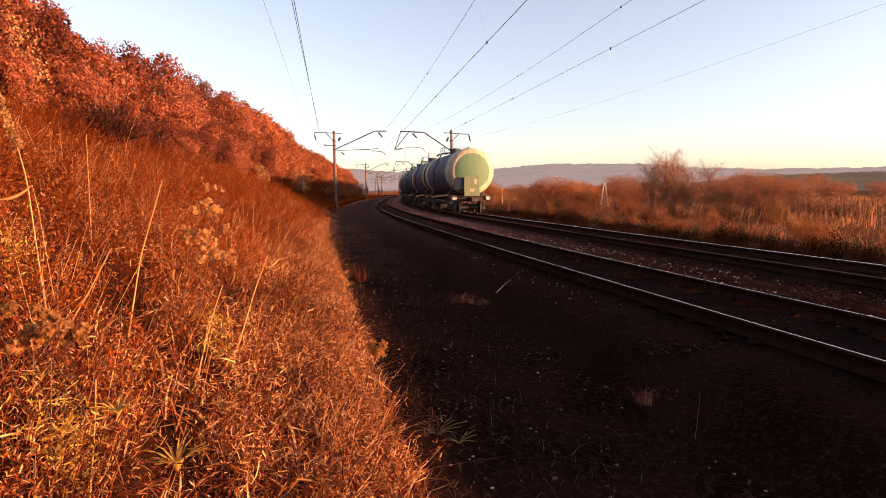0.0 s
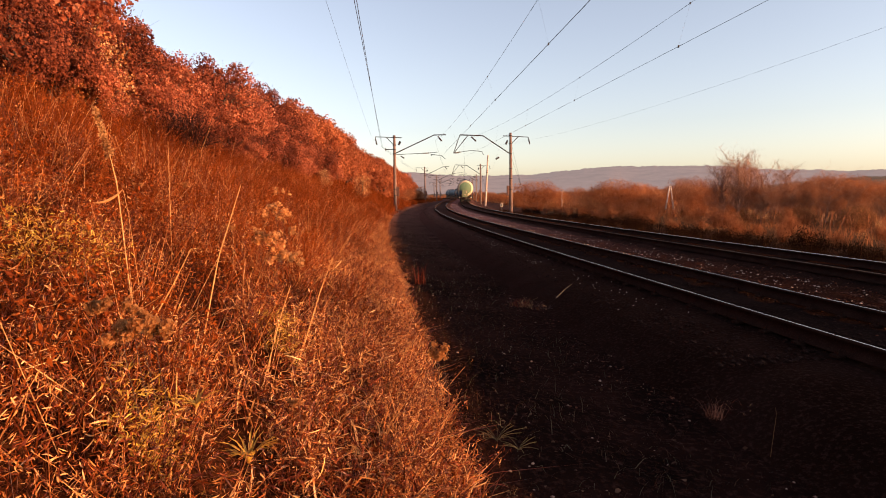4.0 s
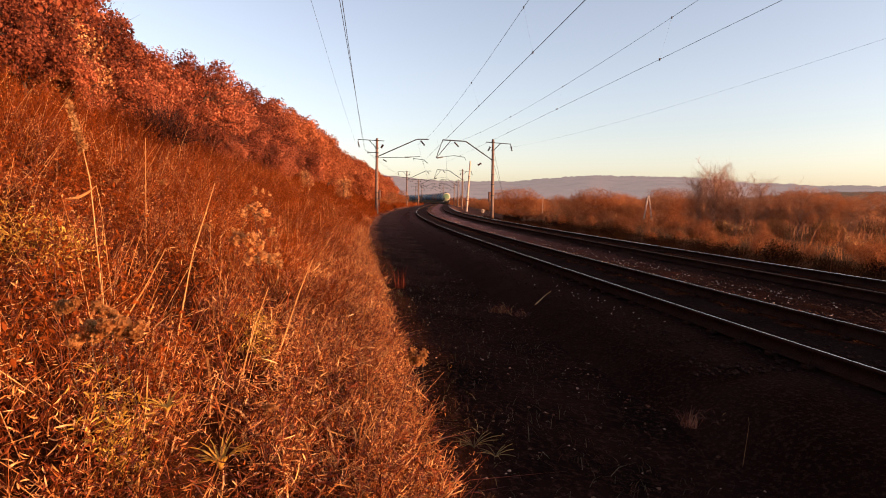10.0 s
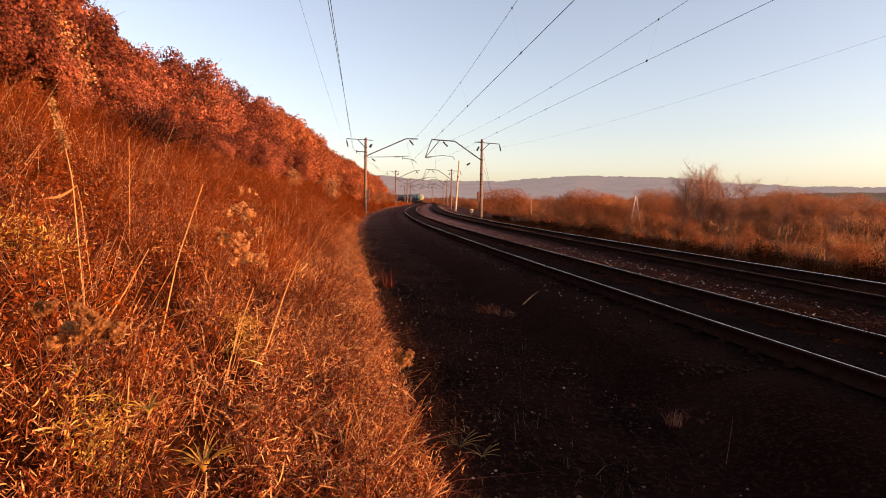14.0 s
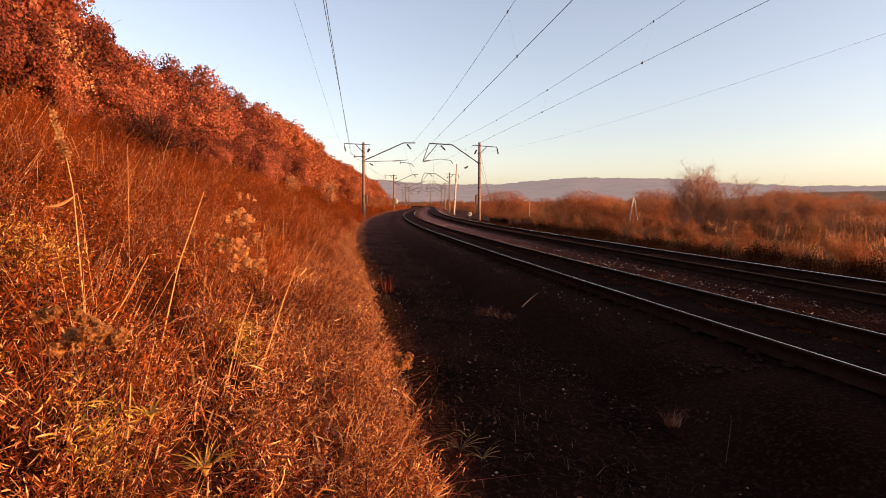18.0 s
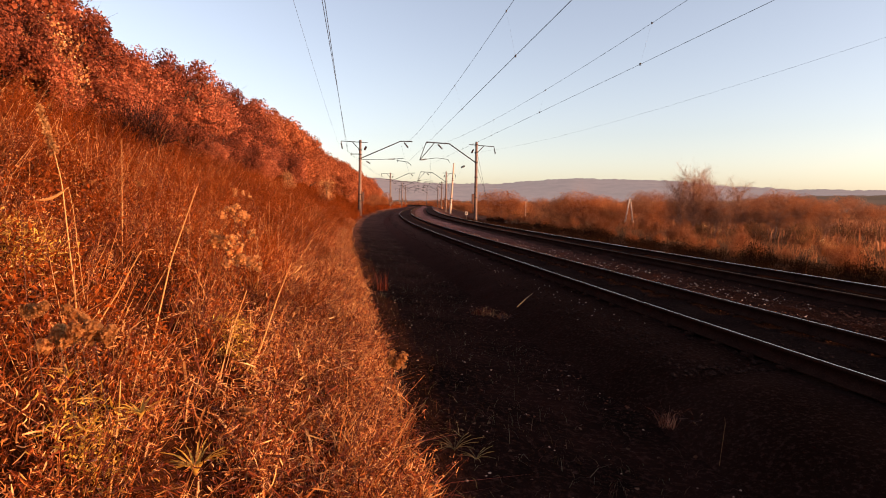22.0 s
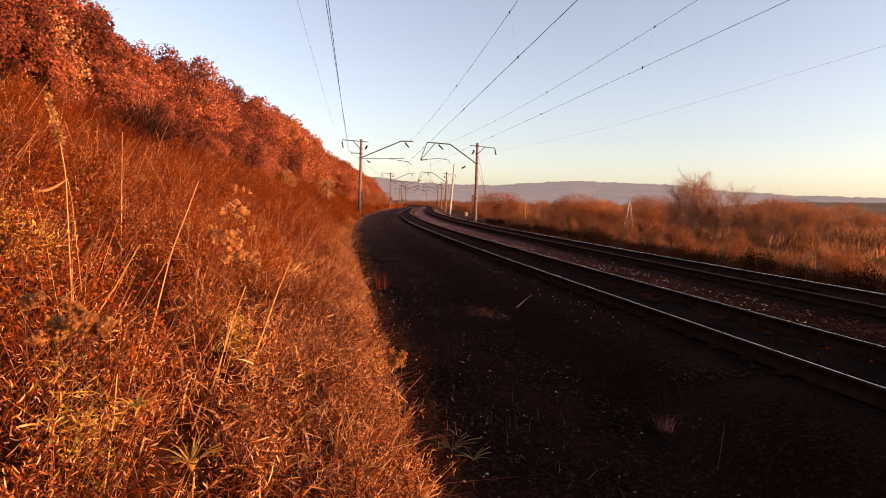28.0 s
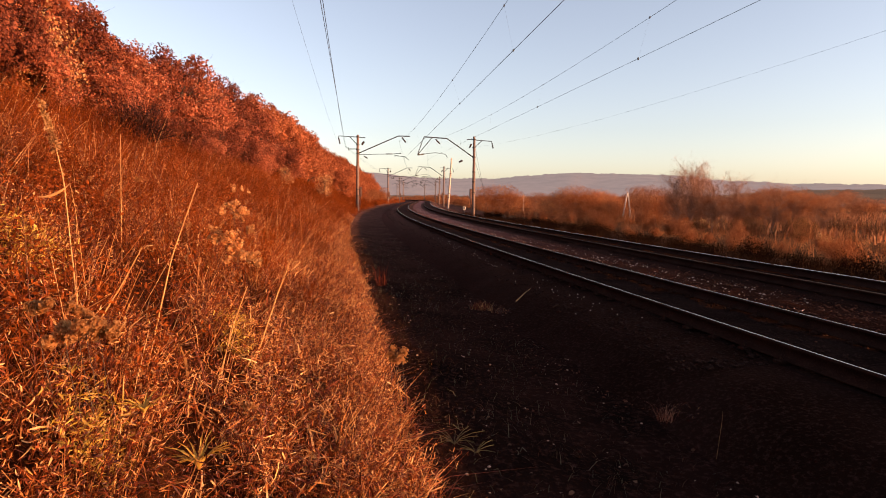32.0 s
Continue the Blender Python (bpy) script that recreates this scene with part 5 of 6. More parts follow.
weed_clumps("straw_weeds", "bleached straw-leaved weeds at the foot of the slope", 420, -7, 15, -6.6, -5.5, (0.25, 0.55), 0.065, 7, M_GOLD, 7, 0.3, 1.0, 3.2, 0.12, 0.3, True)
weed_clumps("far_weeds", "brown weeds on the far slope", 700, 20, 75, -11, -5.9, (0.5, 1.1), 0.06, 3, M_RUSTGRASS, 10, 0.4, 1.2)


def straws(name, label, n, s0, s1, d0, d1, length, r, low, high):
    """Broken straws lying every way in the tangle."""
    s, d = patch(n, s0, s1, d0, d1, 1.2)
    k = clear_of_eye(s, d, 2.5) & (lumps(s, d, 0.8, 33) + 0.5 * RND.randn(n) > -0.2)
    s, d = s[k], d[k]
    n = len(s)
    P = on_track(s, d, land(s, d) + RND.uniform(low, high, n))
    a, _, _ = rot_frames(n, 0.45)
    L = a * RND.uniform(length[0], length[1], n)[:, None]
    V, F = sticks(P - L / 2, P + L / 2, RND.uniform(0.6, 1.3, n) * r, np.full(n, r * 0.5))
    tagged(new(name, mesh_np(name, V, F, M_GOLD)), label, "straw", kind="stuff")


straws("loose_straw", "broken golden straw tangled in the slope grass", 18000, -15, 8, -9, -5.4, (0.05, 0.18), 0.0028, 0.03, 0.33)
def curled_straw(name, label, n, s0, s1, d0, d1, length, width, low, high, mat):
    """Dry blades that have dropped and curled in the tangle."""
    s, d = patch(n, s0, s1, d0, d1, 1.2)
    k = clear_of_eye(s, d, 1.9) & (lumps(s, d, 0.9, 35) + 0.6 * RND.randn(n) > -0.3)
    s, d = s[k], d[k]
    n = len(s)
    P = on_track(s, d, land(s, d) + RND.uniform(low, high, n))
    V, F = curl_verts(P, RND.uniform(length[0], length[1], n), RND.uniform(width[0], width[1], n))
    tagged(new(name, mesh_np(name, V, F, mat)), label, "straw", kind="stuff")


curled_straw("curled_straw", "curled golden blades tangled at the foot of the slope", 22000, -11, 5, -6.6, -5.22, (0.06, 0.15), (0.0045, 0.009), 0.03, 0.32, M_GOLD)
curled_straw("curled_leaf_litter", "small curled leaves caught in the weeds", 26000, -13, 0, -8.3, -6.0, (0.03, 0.07), (0.004, 0.007), 0.05, 0.42, M_WEED)
curled_straw("low_curled_leaves", "withered curled leaves crowding the low weeds", 9000, -10.2, -7.4, -7.5, -6.1, (0.018, 0.042), (0.0028, 0.005), 0.1, 0.4, M_STRAW)
def golden_patch(label, s0, d0, r, n, low, high):
    """A weed still half green, a knot of small curled leaves."""
    s, d = s0 + r * RND.randn(n), d0 + 0.7 * r * RND.randn(n)
    P = on_track(s, d, land(s, d) + RND.uniform(low, high, n))
    V, F = curl_verts(P, RND.uniform(0.02, 0.06, n), RND.uniform(0.004, 0.008, n))
    tagged(new("green_gold_weed", mesh_np("green_gold_weed", V, F, M_GREENGOLD)), label, "weed", "half-green weeds", "stuff")


for s0, d0, r in GREEN_SPOTS:
    golden_patch("half-green golden weed among withered growth", s0, d0, r, 520, 0.12, 0.46)
straws("edge_straw", "bleached straw matted along the foot of the slope", 9000, -11, 6, -6.5, -5.22, (0.06, 0.18), 0.0036, 0.02, 0.26)

# ---- the verge ----
grass("verge_grass", "sparse dull grass blades on the cinder verge", 14000, -14, 34, -5.3, -2.8, (0.04, 0.14), (0.003, 0.006), M_DARKGRASS, 0.8, 1.6, (0, 0), clump=2.0)
# added near-black fringe that stands for shade at the slope's foot
grass("foot_fringe", "low near-black grass added as shade along the cinders", 7000, -11, 12, -5.4, -4.85, (0.03, 0.11), (0.004, 0.009), M_SHADELEAF, 0.7, 1.3, (0, 0))
grass("pale_blades", "thin pale grass blades standing on the verge", 1500, -10, 22, -5.2, -3.0, (0.05, 0.2), (0.003, 0.005), M_TUFT, 0.6, 1.4, (0, 0), clump=3.0)
# the shade on this band is put into the grass colour
grass("meadow_edge_grass", "coarse grass beyond the far rail, shade in its dark colour", 40000, -10, 64, GAP + 2.9, GAP + 13.5, (0.22, 0.72), (0.008, 0.02), M_SHADEGRASS, 0.5, 1.2, clump=2.2)

# ---- brush of the meadow ----
def shrub(name, label, h, w, twigs, leaves, size, mat, seed, bark=M_BRUSH):
    t = thing(name, label, "shrub", "meadow shrubs")
    r = np.random.RandomState(seed)
    n = twigs
    a, q = r.uniform(0, 6.28, n), r.rand(n) ** 0.6
    A = np.stack([np.cos(a) * q * w * 0.35, np.sin(a) * q * w * 0.35, np.zeros(n) - 0.1], 1)
    top = h * (1 - 0.55 * q ** 2) * r.uniform(0.7, 1.05, n)
    B = np.stack([np.cos(a) * q * w * 0.6, np.sin(a) * q * w * 0.6, top * 0.55], 1) + r.randn(n, 3) * 0.08
    C = np.stack([np.cos(a) * q * w * 0.95, np.sin(a) * q * w * 0.95, top], 1) + r.randn(n, 3) * 0.15
    V1, F1 = sticks(np.concatenate([A, B]), np.concatenate([B, C]), np.repeat([0.012, 0.007], n), np.repeat([0.007, 0.003], n))
    part("stem_mass", mesh_np("stem_mass", V1, F1, bark), t)["kind"] = "stuff"
    k = r.randint(0, n, leaves)
    u = r.uniform(0.1, 1.0, leaves)[:, None]
    P = B[k] + (C[k] - B[k]) * u + r.randn(leaves, 3) * w * 0.13
    P[:, 2] = np.abs(P[:, 2])
    V2, F2 = leaf_verts(P, r.uniform(0.6, 1.3, leaves) * size, 0.35, plain_leaf=True)
    part("foliage", mesh_np("foliage", V2, F2, mat), t)
    return t


SHRUBS = [shrub("shrub", "dense brown shrub in the meadow", 2.6, 1.3, 120, 1700, 0.095, M_BRUSH, 31),
          shrub("shrub", "round orange-brown shrub in the meadow", 2.2, 1.5, 110, 1700, 0.095, M_REED, 32),
          shrub("shrub", "low dull olive shrub in the meadow", 2.3, 1.6, 110, 1700, 0.095, M_BRUSHGREEN, 33),
          shrub("shrub", "upright reddish shrub in the meadow", 3.0, 1.2, 150, 1700, 0.085, M_BRUSH, 34),
          tree("willow", "slender nearly bare willow in the meadow", "tree", "meadow trees", 6.6, 2.2, 52, 1500, 0.07, M_BRUSH, 35, M_TWIG, 0.7, 0.08, 1.1, 16, 0.13, 120),
          tree("willow", "bushy willow with thinning brown leaves", "tree", "meadow trees", 4.8, 2.2, 34, 9000, 0.07, M_BRUSH, 36, M_TWIG, 0.75, 0.09, 0.8, 10, 0.3, 40),
          # dark bush whose leaf colour also holds the embankment's shade
          shrub("dark_shrub", "low dark shrub by the embankment foot, shade in its leaf colour", 1.6, 1.3, 110, 1600, 0.08, M_SHADELEAF, 39, M_SHADELEAF),
          tree("thicket", "broad rounded thicket in the brown meadow", "thicket", "meadow thickets", 3.2, 3.4, 16, 11000, 0.09, M_BRUSH, 37, M_TWIG, 1.0, 0.05, 0.25, 4, 0.45, 46),
          tree("thicket", "broad orange thicket in the brown meadow", "thicket", "meadow thickets", 2.8, 3.2, 16, 11000, 0.09, M_REED, 38, M_TWIG, 1.0, 0.05, 0.25, 4, 0.45, 46)]


# dark bushes added to fill the dark hollow below the oak scrub
for s, d, z in ((2.5, -10.3, 1.0), (4.0, -10.7, 0.9), (8.6, -11.0, 0.8)):
    bush = shrub("bare_bush", "dark leafless bush below the oak scrub", 1.25, 1.0, 260, 900, 0.05, M_GREYTWIG, 51, M_GREYTWIG)
    tagged(bush, "", "bush", "bare bushes")
    bush.matrix_basis = Matrix.Translation(ground_at(s, d)) @ pose(0, 0, 0, 0, 0, 70 * s) @ Matrix.Diagonal((z, z, z, 1))


def meadow():
    RND = np.random.RandomState(19)
    spots = []
    for s in np.arange(-8, 150, 2.4):
        spots.append((int(RND.choice([0, 1, 3])), s + RND.uniform(-1, 1), 17.5 + RND.uniform(-1.6, 2.0), RND.uniform(0.5, 0.85)))
    for s in np.arange(-10, 160, 4.0):
        for d in (21, 27):
            spots.append((int(RND.choice([0, 1, 2, 2, 3])), s + RND.uniform(-2, 2), d + RND.uniform(-2.5, 2.5), RND.uniform(0.6, 0.95)))
    # a row of shade-coloured shrubs darkens the embankment foot
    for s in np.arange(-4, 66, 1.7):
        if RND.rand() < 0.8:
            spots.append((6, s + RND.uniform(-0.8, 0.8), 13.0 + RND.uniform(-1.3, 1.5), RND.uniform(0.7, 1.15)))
    for s in np.arange(0, 260, 9):
        for d in (36, 50):
            spots.append((int(RND.choice([7, 8, 7, 2] if s > 45 else [0, 2, 1])), s + RND.uniform(-3, 3), d + RND.uniform(-6, 6), RND.uniform(0.7, 1.15)))
    for s in np.arange(20, 420, 16):
        for d in (75, 105, 145, 200):
            spots.append((int(RND.choice([7, 8, 7])), s + RND.uniform(-8, 8), d + RND.uniform(-14, 14), RND.uniform(0.9, 1.7)))
    for s in np.arange(170, 420, 9):
        for d in (-34, -22, -12, 14, 22):
            spots.append((int(RND.choice([7, 8])), s + RND.uniform(-3, 3), d + RND.uniform(-3, 3), RND.uniform(0.6, 1.1) * (0.35 if d < 0 else 1)))
    # the willows that stand above the brush, and two round thickets by the line
    for s, d, z in ((39, 26.4, 0.98), (40, 28.3, 1.12), (38.5, 27.4, 1.05), (40.5, 29.5, 1.08), (39.5, 30.6, 0.95), (41, 33.6, 0.9)):
        spots.append((4, s, d, z))
    for s, d, z in ((38, 29.5, 0.9), (37, 31.8, 0.85), (36, 34.5, 1.15), (35.5, 36, 0.8), (40, 26.5, 0.85), (34, 38, 0.7), (37, 33, 0.8)):
        spots.append((5, s, d, z))
    for s in np.arange(76, 128, 3.2):
        spots.append((int(RND.choice([8, 7, 1])), s + RND.uniform(-1, 1), -7.2 + RND.uniform(-0.7, 0.3), RND.uniform(0.35, 0.6) * (1 + 0.3 * (s > 95))))
    for k, s, d, z in ((8, 83, 16.8, 1.55), (7, 83, 27, 1.0), (8, 62, 23.4, 1.4), (2, 29, 32.3, 1.3), (8, 58, 27, 1.2), (7, 60, 36, 0.85), (2, 33, 30, 1.3), (2, 31, 33, 1.35), (2, 32, 38, 1.3), (6, 62, 13.2, 0.6), (6, 66, 13.6, 0.8), (6, 71, 13.4, 0.7), (6, 55, 13.0, 0.6), (6, 48, 13.4, 0.55), (6, 40, 13.2, 0.6), (6, 78, 13.8, 0.7)):
        spots.append((k, s, d, z))
    # the near right part of the meadow gets olive, lower shrubs
    spots = [(2 if k in (0, 1, 3) and d > 24 and s < 42 else k, s, d, z * (0.85 if k < 4 and d > 24 and s < 34 else 1)) for k, s, d, z in spots]
    # low growth before the field poles
    low = []
    for k, s, d, z in spots:
        x, y, _ = on_track(s, d)
        off = min(abs(x / y - 0.1525) if 20 < y < 119 else 1, abs(x / y - 0.343) if 20 < y < 90 else 1)
        low.append((k, s, d, min(z, 0.5 if off < 0.018 else 0.85 if off < 0.04 else 9)))
    set_out(SHRUBS, low, (0.74, 0.77, 0.75, 0.76, 0.95, 0.87, 0.75, 1.13, 1.07))


meadow()
grass("meadow_reeds", "tall rust-coloured reeds across the meadow", 24000, -12, 150, 18.5, 40, (0.3, 0.95), (0.010, 0.024), M_REED, 0.35, 1.2, (-0.05, 0.02), clump=5.0)
grass("far_reeds", "brown reed beds in the far meadow", 30000, 0, 330, 30, 130, (0.8, 1.8), (0.06, 0.14), M_BRUSH, 0.15, 1.0, (0, 0), clump=14.0)
grass("line_end_reeds", "brown brush where the line runs out of sight", 14000, 125, 330, -40, -4.8, (0.4, 1.25), (0.05, 0.12), M_RUSTGRASS, 0.15, 1.0, (0, 0))


# ---- single plants and small things ----
def stem_with_seed(name, label, pts, r, mat, plume=None):
    """A tall dry stem; plume is the last stretch of it, set with seed."""
    t = thing(name, label, "plant", "tall dry stems")
    P = np.array(pts, float)
    t.matrix_basis = Matrix.Translation(P[0])
    P = P - P[0]
    u = np.linspace(0, len(P) - 1, 14)
    Q = np.stack([np.interp(u, np.arange(len(P)), P[:, k]) for k in range(3)], 1)
    # carry the stem down to the slope
    foot = Q[0] + (Q[0] - Q[1]) / np.linalg.norm(Q[0] - Q[1]) * 0.5
    Q = np.concatenate([[foot], Q])
    tube("stem", Q, np.linspace(r, r * 0.5, len(Q)), mat, t, "", 5)
    if plume:
        n = 420
        v = RND.rand(n)[:, None]
        S = P[-2] + (P[-1] - P[-2]) * v + RND.randn(n, 3) * plume * (1.1 - v)
        V, F = leaf_verts(S, RND.uniform(0.012, 0.03, n), 0.3)
        part("plume", mesh_np("plume", V, F, M_PLUME), t, "pale feathery seed plume")["kind"] = "stuff"
    return t


# a broad pale leaf hung on the weeds
def pale_leaf(label, a, b, width):
    a, b = np.array(a), np.array(b)
    side = np.cross(b - a, (0.3, 1, 0.1))
    side = side / np.linalg.norm(side) * width
    V, F = [], []
    for k, u in enumerate(np.linspace(0, 1, 7)):
        p = a + (b - a) * u + np.array([0, 0, -0.018 * 4 * u * (1 - u)])
        w = math.sin(math.pi * min(0.98, max(0.04, u))) ** 0.6
        V += [p - side * w, p + np.array([0.004, -0.006, 0]), p + side * w]
        if k:
            b0 = 3 * (k - 1)
            F += [[b0, b0 + 1, b0 + 4, b0 + 3], [b0 + 1, b0 + 2, b0 + 5, b0 + 4]]
    t = thing("dry_leaf", label, "leaf")
    part("blade", mesh_np("blade", V, F, M_STALK), t)
    tube("stem", np.array([b, b + (0.01, 0.01, -0.1), b + (0.03, 0.03, -0.5)]), 0.0011, M_STALK, t, "", 4)


pale_leaf("long pale dry leaf hanging on a weed", (-1.76, 2.36, 1.585), (-1.63, 2.38, 1.645), 0.0065)
PLUME = stem_with_seed("reed", "tall straw reed with a feathery plume", [(-2.04, 2.98, 1.18), (-2.1, 3.02, 1.68), (-2.14, 3.03, 1.85), (-2.23, 3.05, 2.12)], 0.004, M_STALK, 0.008)
STALK = stem_with_seed("dry_stalk", "long bare straw-coloured stalk leaning on the slope", [(-1.7, 3.15, 0.75), (-1.6, 3.18, 1.24), (-1.46, 3.22, 1.68)], 0.005, M_STALK)
stem_with_seed("dry_stalk", "broken straw-coloured stalk slanting over weeds", [(-1.78, 2.76, 0.93), (-1.66, 2.78, 1.13), (-1.55, 2.79, 1.33)], 0.0045, M_STALK)
stem_with_seed("dry_stalk", "thick pale stalk among low weeds", [(-1.32, 2.13, 0.55), (-1.31, 2.15, 0.70), (-1.3, 2.16, 0.86)], 0.0045, M_STALK)
stem_with_seed("dry_stalk", "thin upright stalk high on the slope", [(-2.95, 5.01, 1.4), (-2.95, 5.03, 1.8), (-2.95, 5.05, 2.15)], 0.0035, M_STALK)
stem_with_seed("dry_stalk", "thin red-brown stalk in the grass", [(-1.40, 3.44, 0.55), (-1.33, 3.45, 0.8), (-1.25, 3.46, 1.02)], 0.005, M_STALK)
stem_with_seed("dry_stalk", "slanting straw stalk in the grass", [(-1.3, 3.95, 0.6), (-1.2, 3.96, 0.9), (-1.10, 3.97, 1.15)], 0.006, M_STALK)
for i in range(26):
    s, d = RND.uniform(-9, 22), RND.uniform(-9.5, -6.4)
    z = float(land(s, d))
    x, y, _ = on_track(s, d)
    if x * x + y * y < 20:
        continue
    h, a = RND.uniform(0.8, 1.35), RND.uniform(0, 6.28)
    q = np.array([math.cos(a), math.sin(a), 0]) * RND.uniform(0.05, 0.4) * h
    b0 = np.array([x, y, z])
    stem_with_seed("dry_stalk", "tall dry weed stalk standing on the slope", [b0, b0 + q * 0.35 + (0, 0, h * 0.55), b0 + q + (0, 0, h)], 0.003, M_STALK)


def fluff(label, c, size, n):
    """A soft head of seed down on a thin stem."""
    t = thing("seed_head", label, "plant", "downy seed heads")
    c = np.array(c)
    o = RND.randn(n, 3)
    lobes = c + RND.randn(7, 3) * size * np.array([0.9, 0.5, 0.4])
    o /= np.linalg.norm(o, axis=1)[:, None]
    P = lobes[RND.randint(0, 7, n)] + o * RND.uniform(0.05, 0.55, (n, 1)) * size
    V, F = leaf_verts(P, RND.uniform(0.2, 0.5, n) * size, 0.7, 0, o, True)
    part("down", mesh_np("down", V, F, M_FLUFF), t)["kind"] = "stuff"
    tube("stem", np.array([c + (0.03, 0.02, -0.3), c + (0.01, 0.01, -0.15), c]), 0.0012, M_BARK, t, "", 4)


for c, size in (((-1.15, 1.67, 1.17), 0.05), ((-1.09, 1.68, 1.17), 0.04), ((-1.20, 1.68, 1.16), 0.04), ((-1.29, 1.68, 1.25), 0.035), ((-1.14, 1.68, 1.24), 0.03),
                ((-1.6, 3.99, 1.27), 0.09), ((-1.46, 3.98, 1.16), 0.09), ((-1.68, 3.99, 1.33), 0.06), ((-1.52, 4.0, 1.22), 0.07), ((-1.54, 4.01, 1.52), 0.05), ((-1.5, 4.05, 1.47), 0.05),
                ((-0.25, 2.94, 0.74), 0.05), ((-0.21, 2.94, 0.71), 0.04), ((-0.28, 2.96, 0.70), 0.04), ((-0.98, 2.75, 0.5), 0.04)):
    fluff("tan downy seed head on a thin stem", c, size * 0.85, 900 if c[1] < 2 else 200)


def strap_plant(label, c, n, length, width, mat, category="plant", rise=0.8):
    """Broad strap leaves that arch out from one root."""
    t = thing("strap_leaf_plant", label, category)
    c = np.array(c)
    for i in range(n):
        a, L = 6.28 * i / n + RND.uniform(-0.3, 0.3), length * RND.uniform(0.7, 1.15)
        out = np.array([math.cos(a), math.sin(a), 0])
        side = np.array([-math.sin(a), math.cos(a), 0]) * width
        V = []
        for u in (0, 0.35, 0.7, 1.0):
            p = c + out * L * u * (0.4 + 0.4 * u) + np.array([0, 0, L * rise * (u - 0.45 * u * u)])
            w = (0.5 + 0.6 * u) * (1 - u) + 0.02
            V += [p - side * w, p + np.array([0, 0, -0.004]), p + side * w]
        F = []
        for k in range(3):
            b0 = 3 * k
            F += [[b0, b0 + 1, b0 + 4, b0 + 3], [b0 + 1, b0 + 2, b0 + 5, b0 + 4]]
        part("leaf", mesh_np("leaf", V, F, mat), t)


strap_plant("yellow-green strap-leaved plant low on the slope", (-1.04, 2.24, 0.42), 22, 0.17, 0.011, M_YELLOW, rise=1.1)
strap_plant("bright yellow leafy plant in dry grass", (-1.2, 2.12, 0.72), 10, 0.11, 0.012, M_YELLOW, rise=1.0)
strap_plant("fading yellow strap-leaved plant in dry grass", (-1.75, 2.5, 0.75), 8, 0.14, 0.009, M_YELLOW)
strap_plant("grey-green grass tuft at the verge edge", (0.12, 3.98, -0.27), 16, 0.26, 0.004, M_TUFT, "grass", 0.6)
strap_plant("grey-green grass tuft on cinders", (0.28, 3.9, -0.3), 10, 0.2, 0.004, M_TUFT, "grass", 0.5)


def clump(name, label, c, n, r, h, mat, w=0.005, lean=1.5):
    a = RND.uniform(0, 6.28, n)
    q = r * RND.rand(n) ** 0.6
    P = np.stack([c[0] + np.cos(a) * q, c[1] + np.sin(a) * q, np.full(n, c[2] - 0.02)], 1)
    H = RND.uniform(0.15, 1.0, n) ** 1.5 * h
    me = blade_mesh(name, P, H, RND.uniform(0.6, 1.3, n) * w, RND.randn(n, 2) * lean * H[:, None], mat)
    tagged(new(name, me), label, "grass", "clumps on the verge", "stuff")


clump("dry_clump", "dry reddish grass clump on the cinder verge", (0.74, 9.65, -0.36), 170, 0.2, 0.17, M_DOCK, 0.007, 0.9)
clump("dry_clump", "dry reddish grass clump on the cinder verge", (1.05, 9.4, -0.36), 90, 0.2, 0.12, M_WEED, 0.006)
clump("dry_clump", "bleached grass clump on the cinder verge", (0.76, 9.6, -0.36), 46, 0.2, 0.2, M_PLUME, 0.006, 1.0)
clump("dry_clump", "rusty dead weed clump on the cinder verge", (2.07, 4.77, -0.37), 110, 0.08, 0.2, M_DRYWEED, 0.004, 0.6)
clump("dry_clump", "faint red weed patch on the cinder verge", (2.35, 5.0, -0.37), 40, 0.2, 0.07, M_WEED, 0.004)
clump("edge_weed", "dark red weed leaning out of the slope grass", (-1.36, 12.4, -0.42), 60, 0.12, 0.7, M_DOCK, 0.014, 0.2)
stem_with_seed("dry_stalk", "thin pale stalk standing on the verge", [(2.44, 4.49, -0.3), (2.45, 4.5, -0.25), (2.44, 4.5, -0.19)], 0.0009, M_STALK)


def build_stick():
    tagged(tube("stick", [(1.47, 10.3, -0.36), (1.7, 10.8, -0.30), (2.08, 11.5, -0.22)], 0.009, M_STALK, None, "pale broken stick lying on the verge", 6), "", "stick")


build_stick()


def verge_bits():
    """Small pale stones, leaves and straws scattered over the cinders."""
    n = 420
    s, d = -9 + 32 * RND.rand(n) ** 1.4, RND.uniform(-5.1, -1.9, n)
    stones("verge_pebble", "pale pebbles scattered over the verge", s, d, RND.uniform(0.008, 0.022, n), M_PALE_STONE, 0, True)
    n = 700
    s, d = -10.5 + 32 * RND.rand(n) ** 1.3, RND.uniform(-5.3, -2.2, n)
    P = on_track(s, d, land(s, d) + 0.015)
    V, F = leaf_verts(P, RND.uniform(0.02, 0.06, n), 0.4, 0.8)
    tagged(new("fallen_leaf_scatter", mesh_np("fallen_leaf_scatter", V, F, M_DULLLEAF)), "dull fallen leaves scattered on the cinders", "leaves", kind="stuff")


verge_bits()


def shoulder_bits():
    n = 110
    s = RND.uniform(-4, 14, n)
    stones("shoulder_pebble", "pale pebbles in a loose line along the ballast foot", s, RND.normal(-1.45, 0.2, n), RND.uniform(0.008, 0.018, n), M_GLINT, rail_z(s) - 0.195)


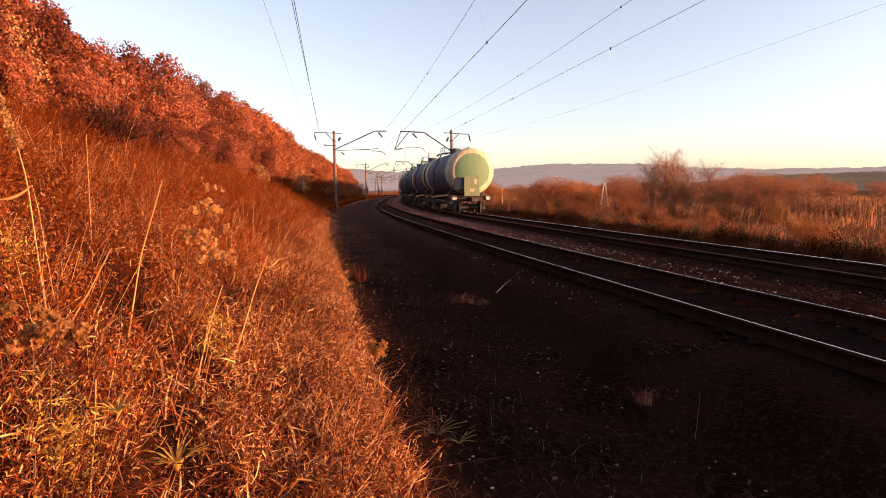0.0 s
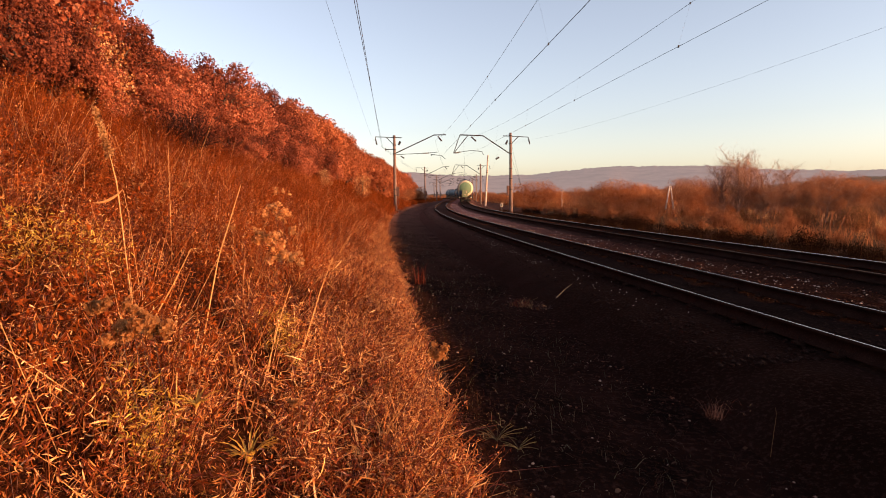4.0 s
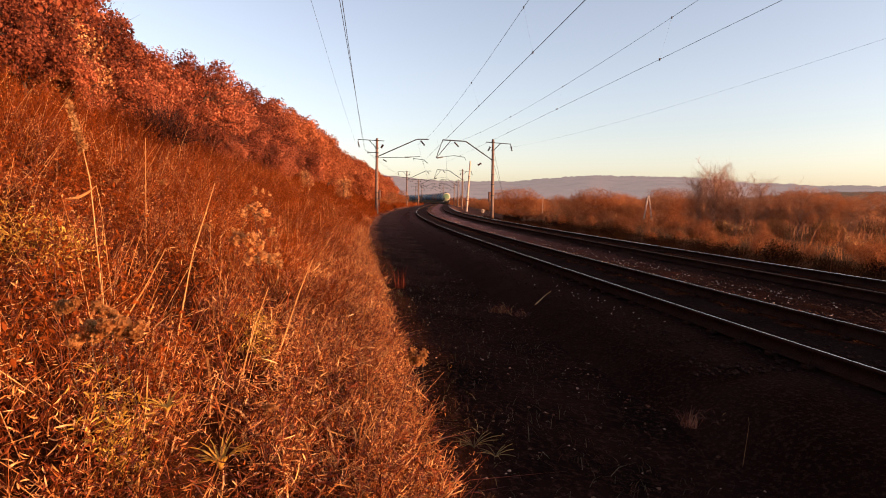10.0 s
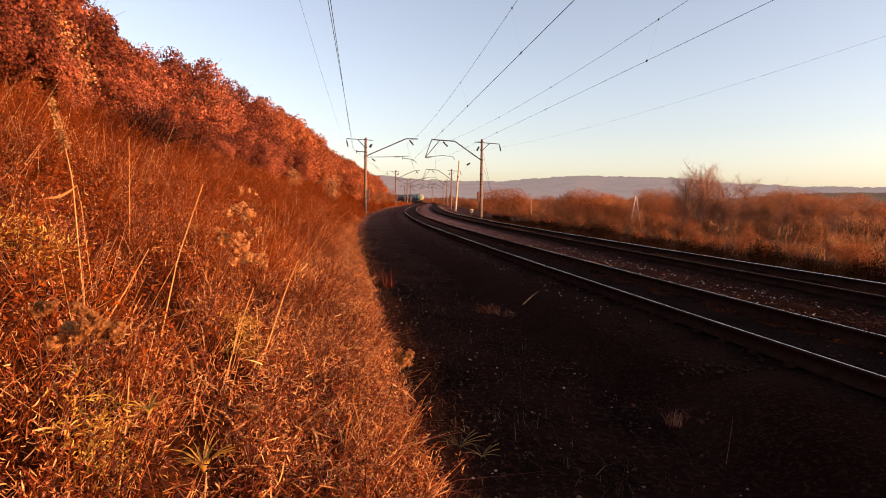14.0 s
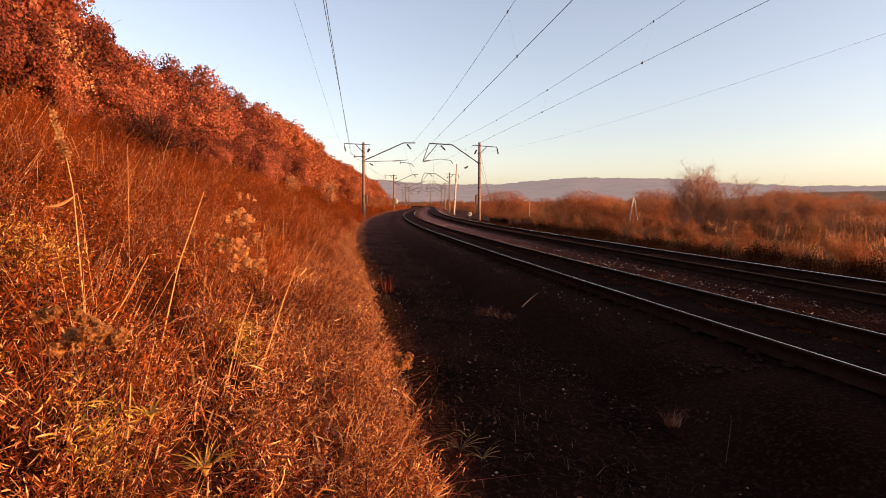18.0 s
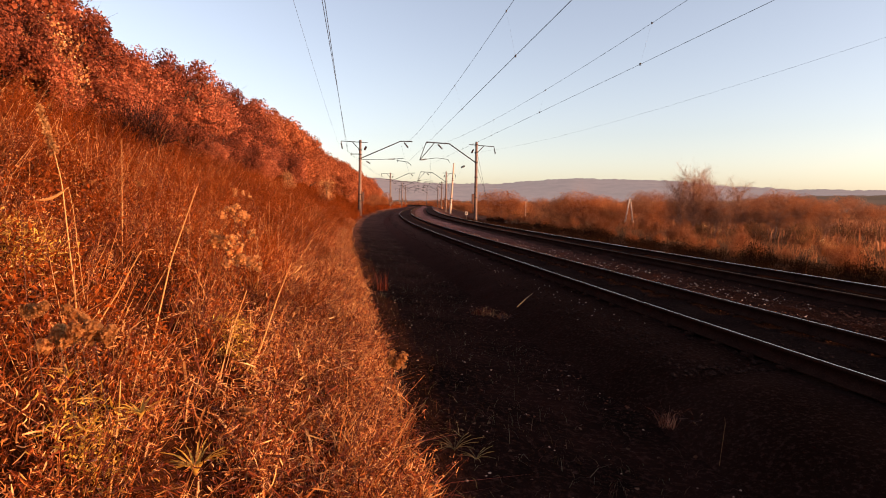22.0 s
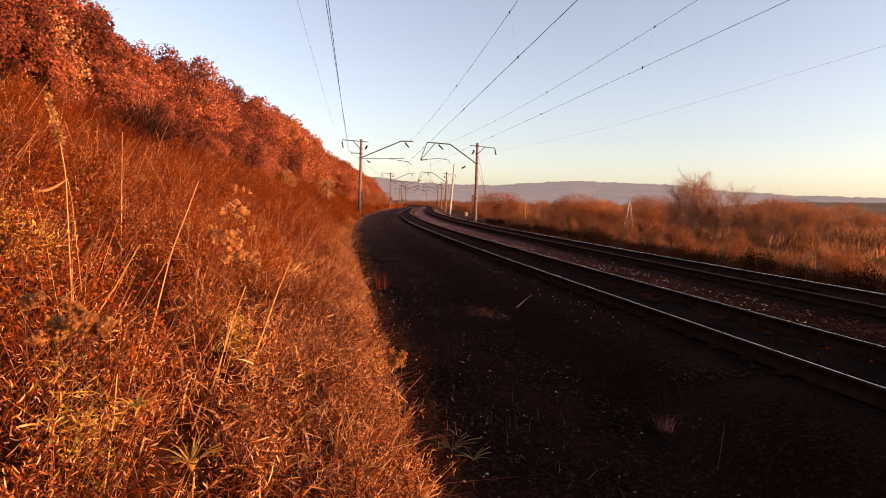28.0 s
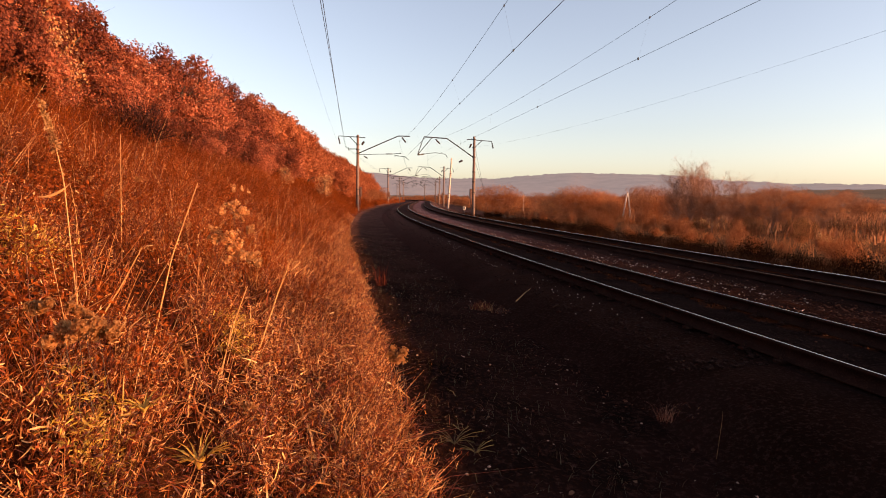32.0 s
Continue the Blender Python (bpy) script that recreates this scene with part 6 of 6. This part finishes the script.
shoulder_bits()
for x, y, z, r in ((2.75, 6.83, -0.37, 0.025), (3.39, 8.02, -0.42, 0.022), (3.14, 8.62, -0.42, 0.022), (3.05, 8.9, -0.42, 0.03), (1.25, 5.6, -0.36, 0.014), (0.6, 6.2, -0.34, 0.012)):
    bm = bmesh.new()
    bmesh.ops.create_icosphere(bm, subdivisions=2, radius=r)
    for v in bm.verts:
        v.co *= 1 + 0.3 * noise.noise(v.co * 30 + Vector((x * 9, y * 9, 0)))
        v.co.z *= 0.7
    tagged(new("verge_stone", finish(bm, "verge_stone", M_PALE_STONE)), "small pale stone on the cinder verge", "stone", "verge stones").matrix_basis = pose(x, y, z + r * 0.4)


def seed_tuft(label, c, size, n=45):
    """A reed head full of pale seed on a dry stem."""
    t = thing("pale_reed", label, "plant", "pale reed heads")
    c = np.array(c)
    P = c + RND.randn(n, 3) * size * np.array([0.8, 0.8, 0.7])
    V, F = leaf_verts(P, RND.uniform(0.2, 0.5, n) * size, 0.3, plain_leaf=True)
    part("seed", mesh_np("seed", V, F, M_PLUME), t)["kind"] = "stuff"
    tube("stem", np.array([c - (0.05, 0, 1.4), c - (0.02, 0, 0.7), c]), 0.004, M_BRUSH, t, "", 4)


for c, size in (((15.7, 21.95, 0.17), 0.16), ((15.5, 21.96, 0.28), 0.13), ((15.85, 22.1, 0.1), 0.12), ((13.5, 19.94, 0.02), 0.12), ((17.3, 21.94, -0.03), 0.14),
                ((14.5, 30.0, 0.54), 0.14), ((14.05, 28.0, 0.48), 0.1), ((14.3, 28.0, 0.39), 0.1)):
    seed_tuft("pale reed head catching the sun in the meadow", c, size)
for c, size in (((-3.31, 5.03, 1.73), 0.05), ((-2.4, 6.01, 1.44), 0.08), ((-2.62, 7.03, 1.68), 0.08), ((-2.05, 5.99, 1.23), 0.09), ((-3.34, 6.03, 1.77), 0.06), ((-2.36, 5.0, 1.33), 0.06), ((-3.39, 4.49, 1.25), 0.07), ((-2.3, 6.2, 1.36), 0.07)):
    fluff("pale downy seed head high on the slope", c, size * 0.7, 120)

motions()
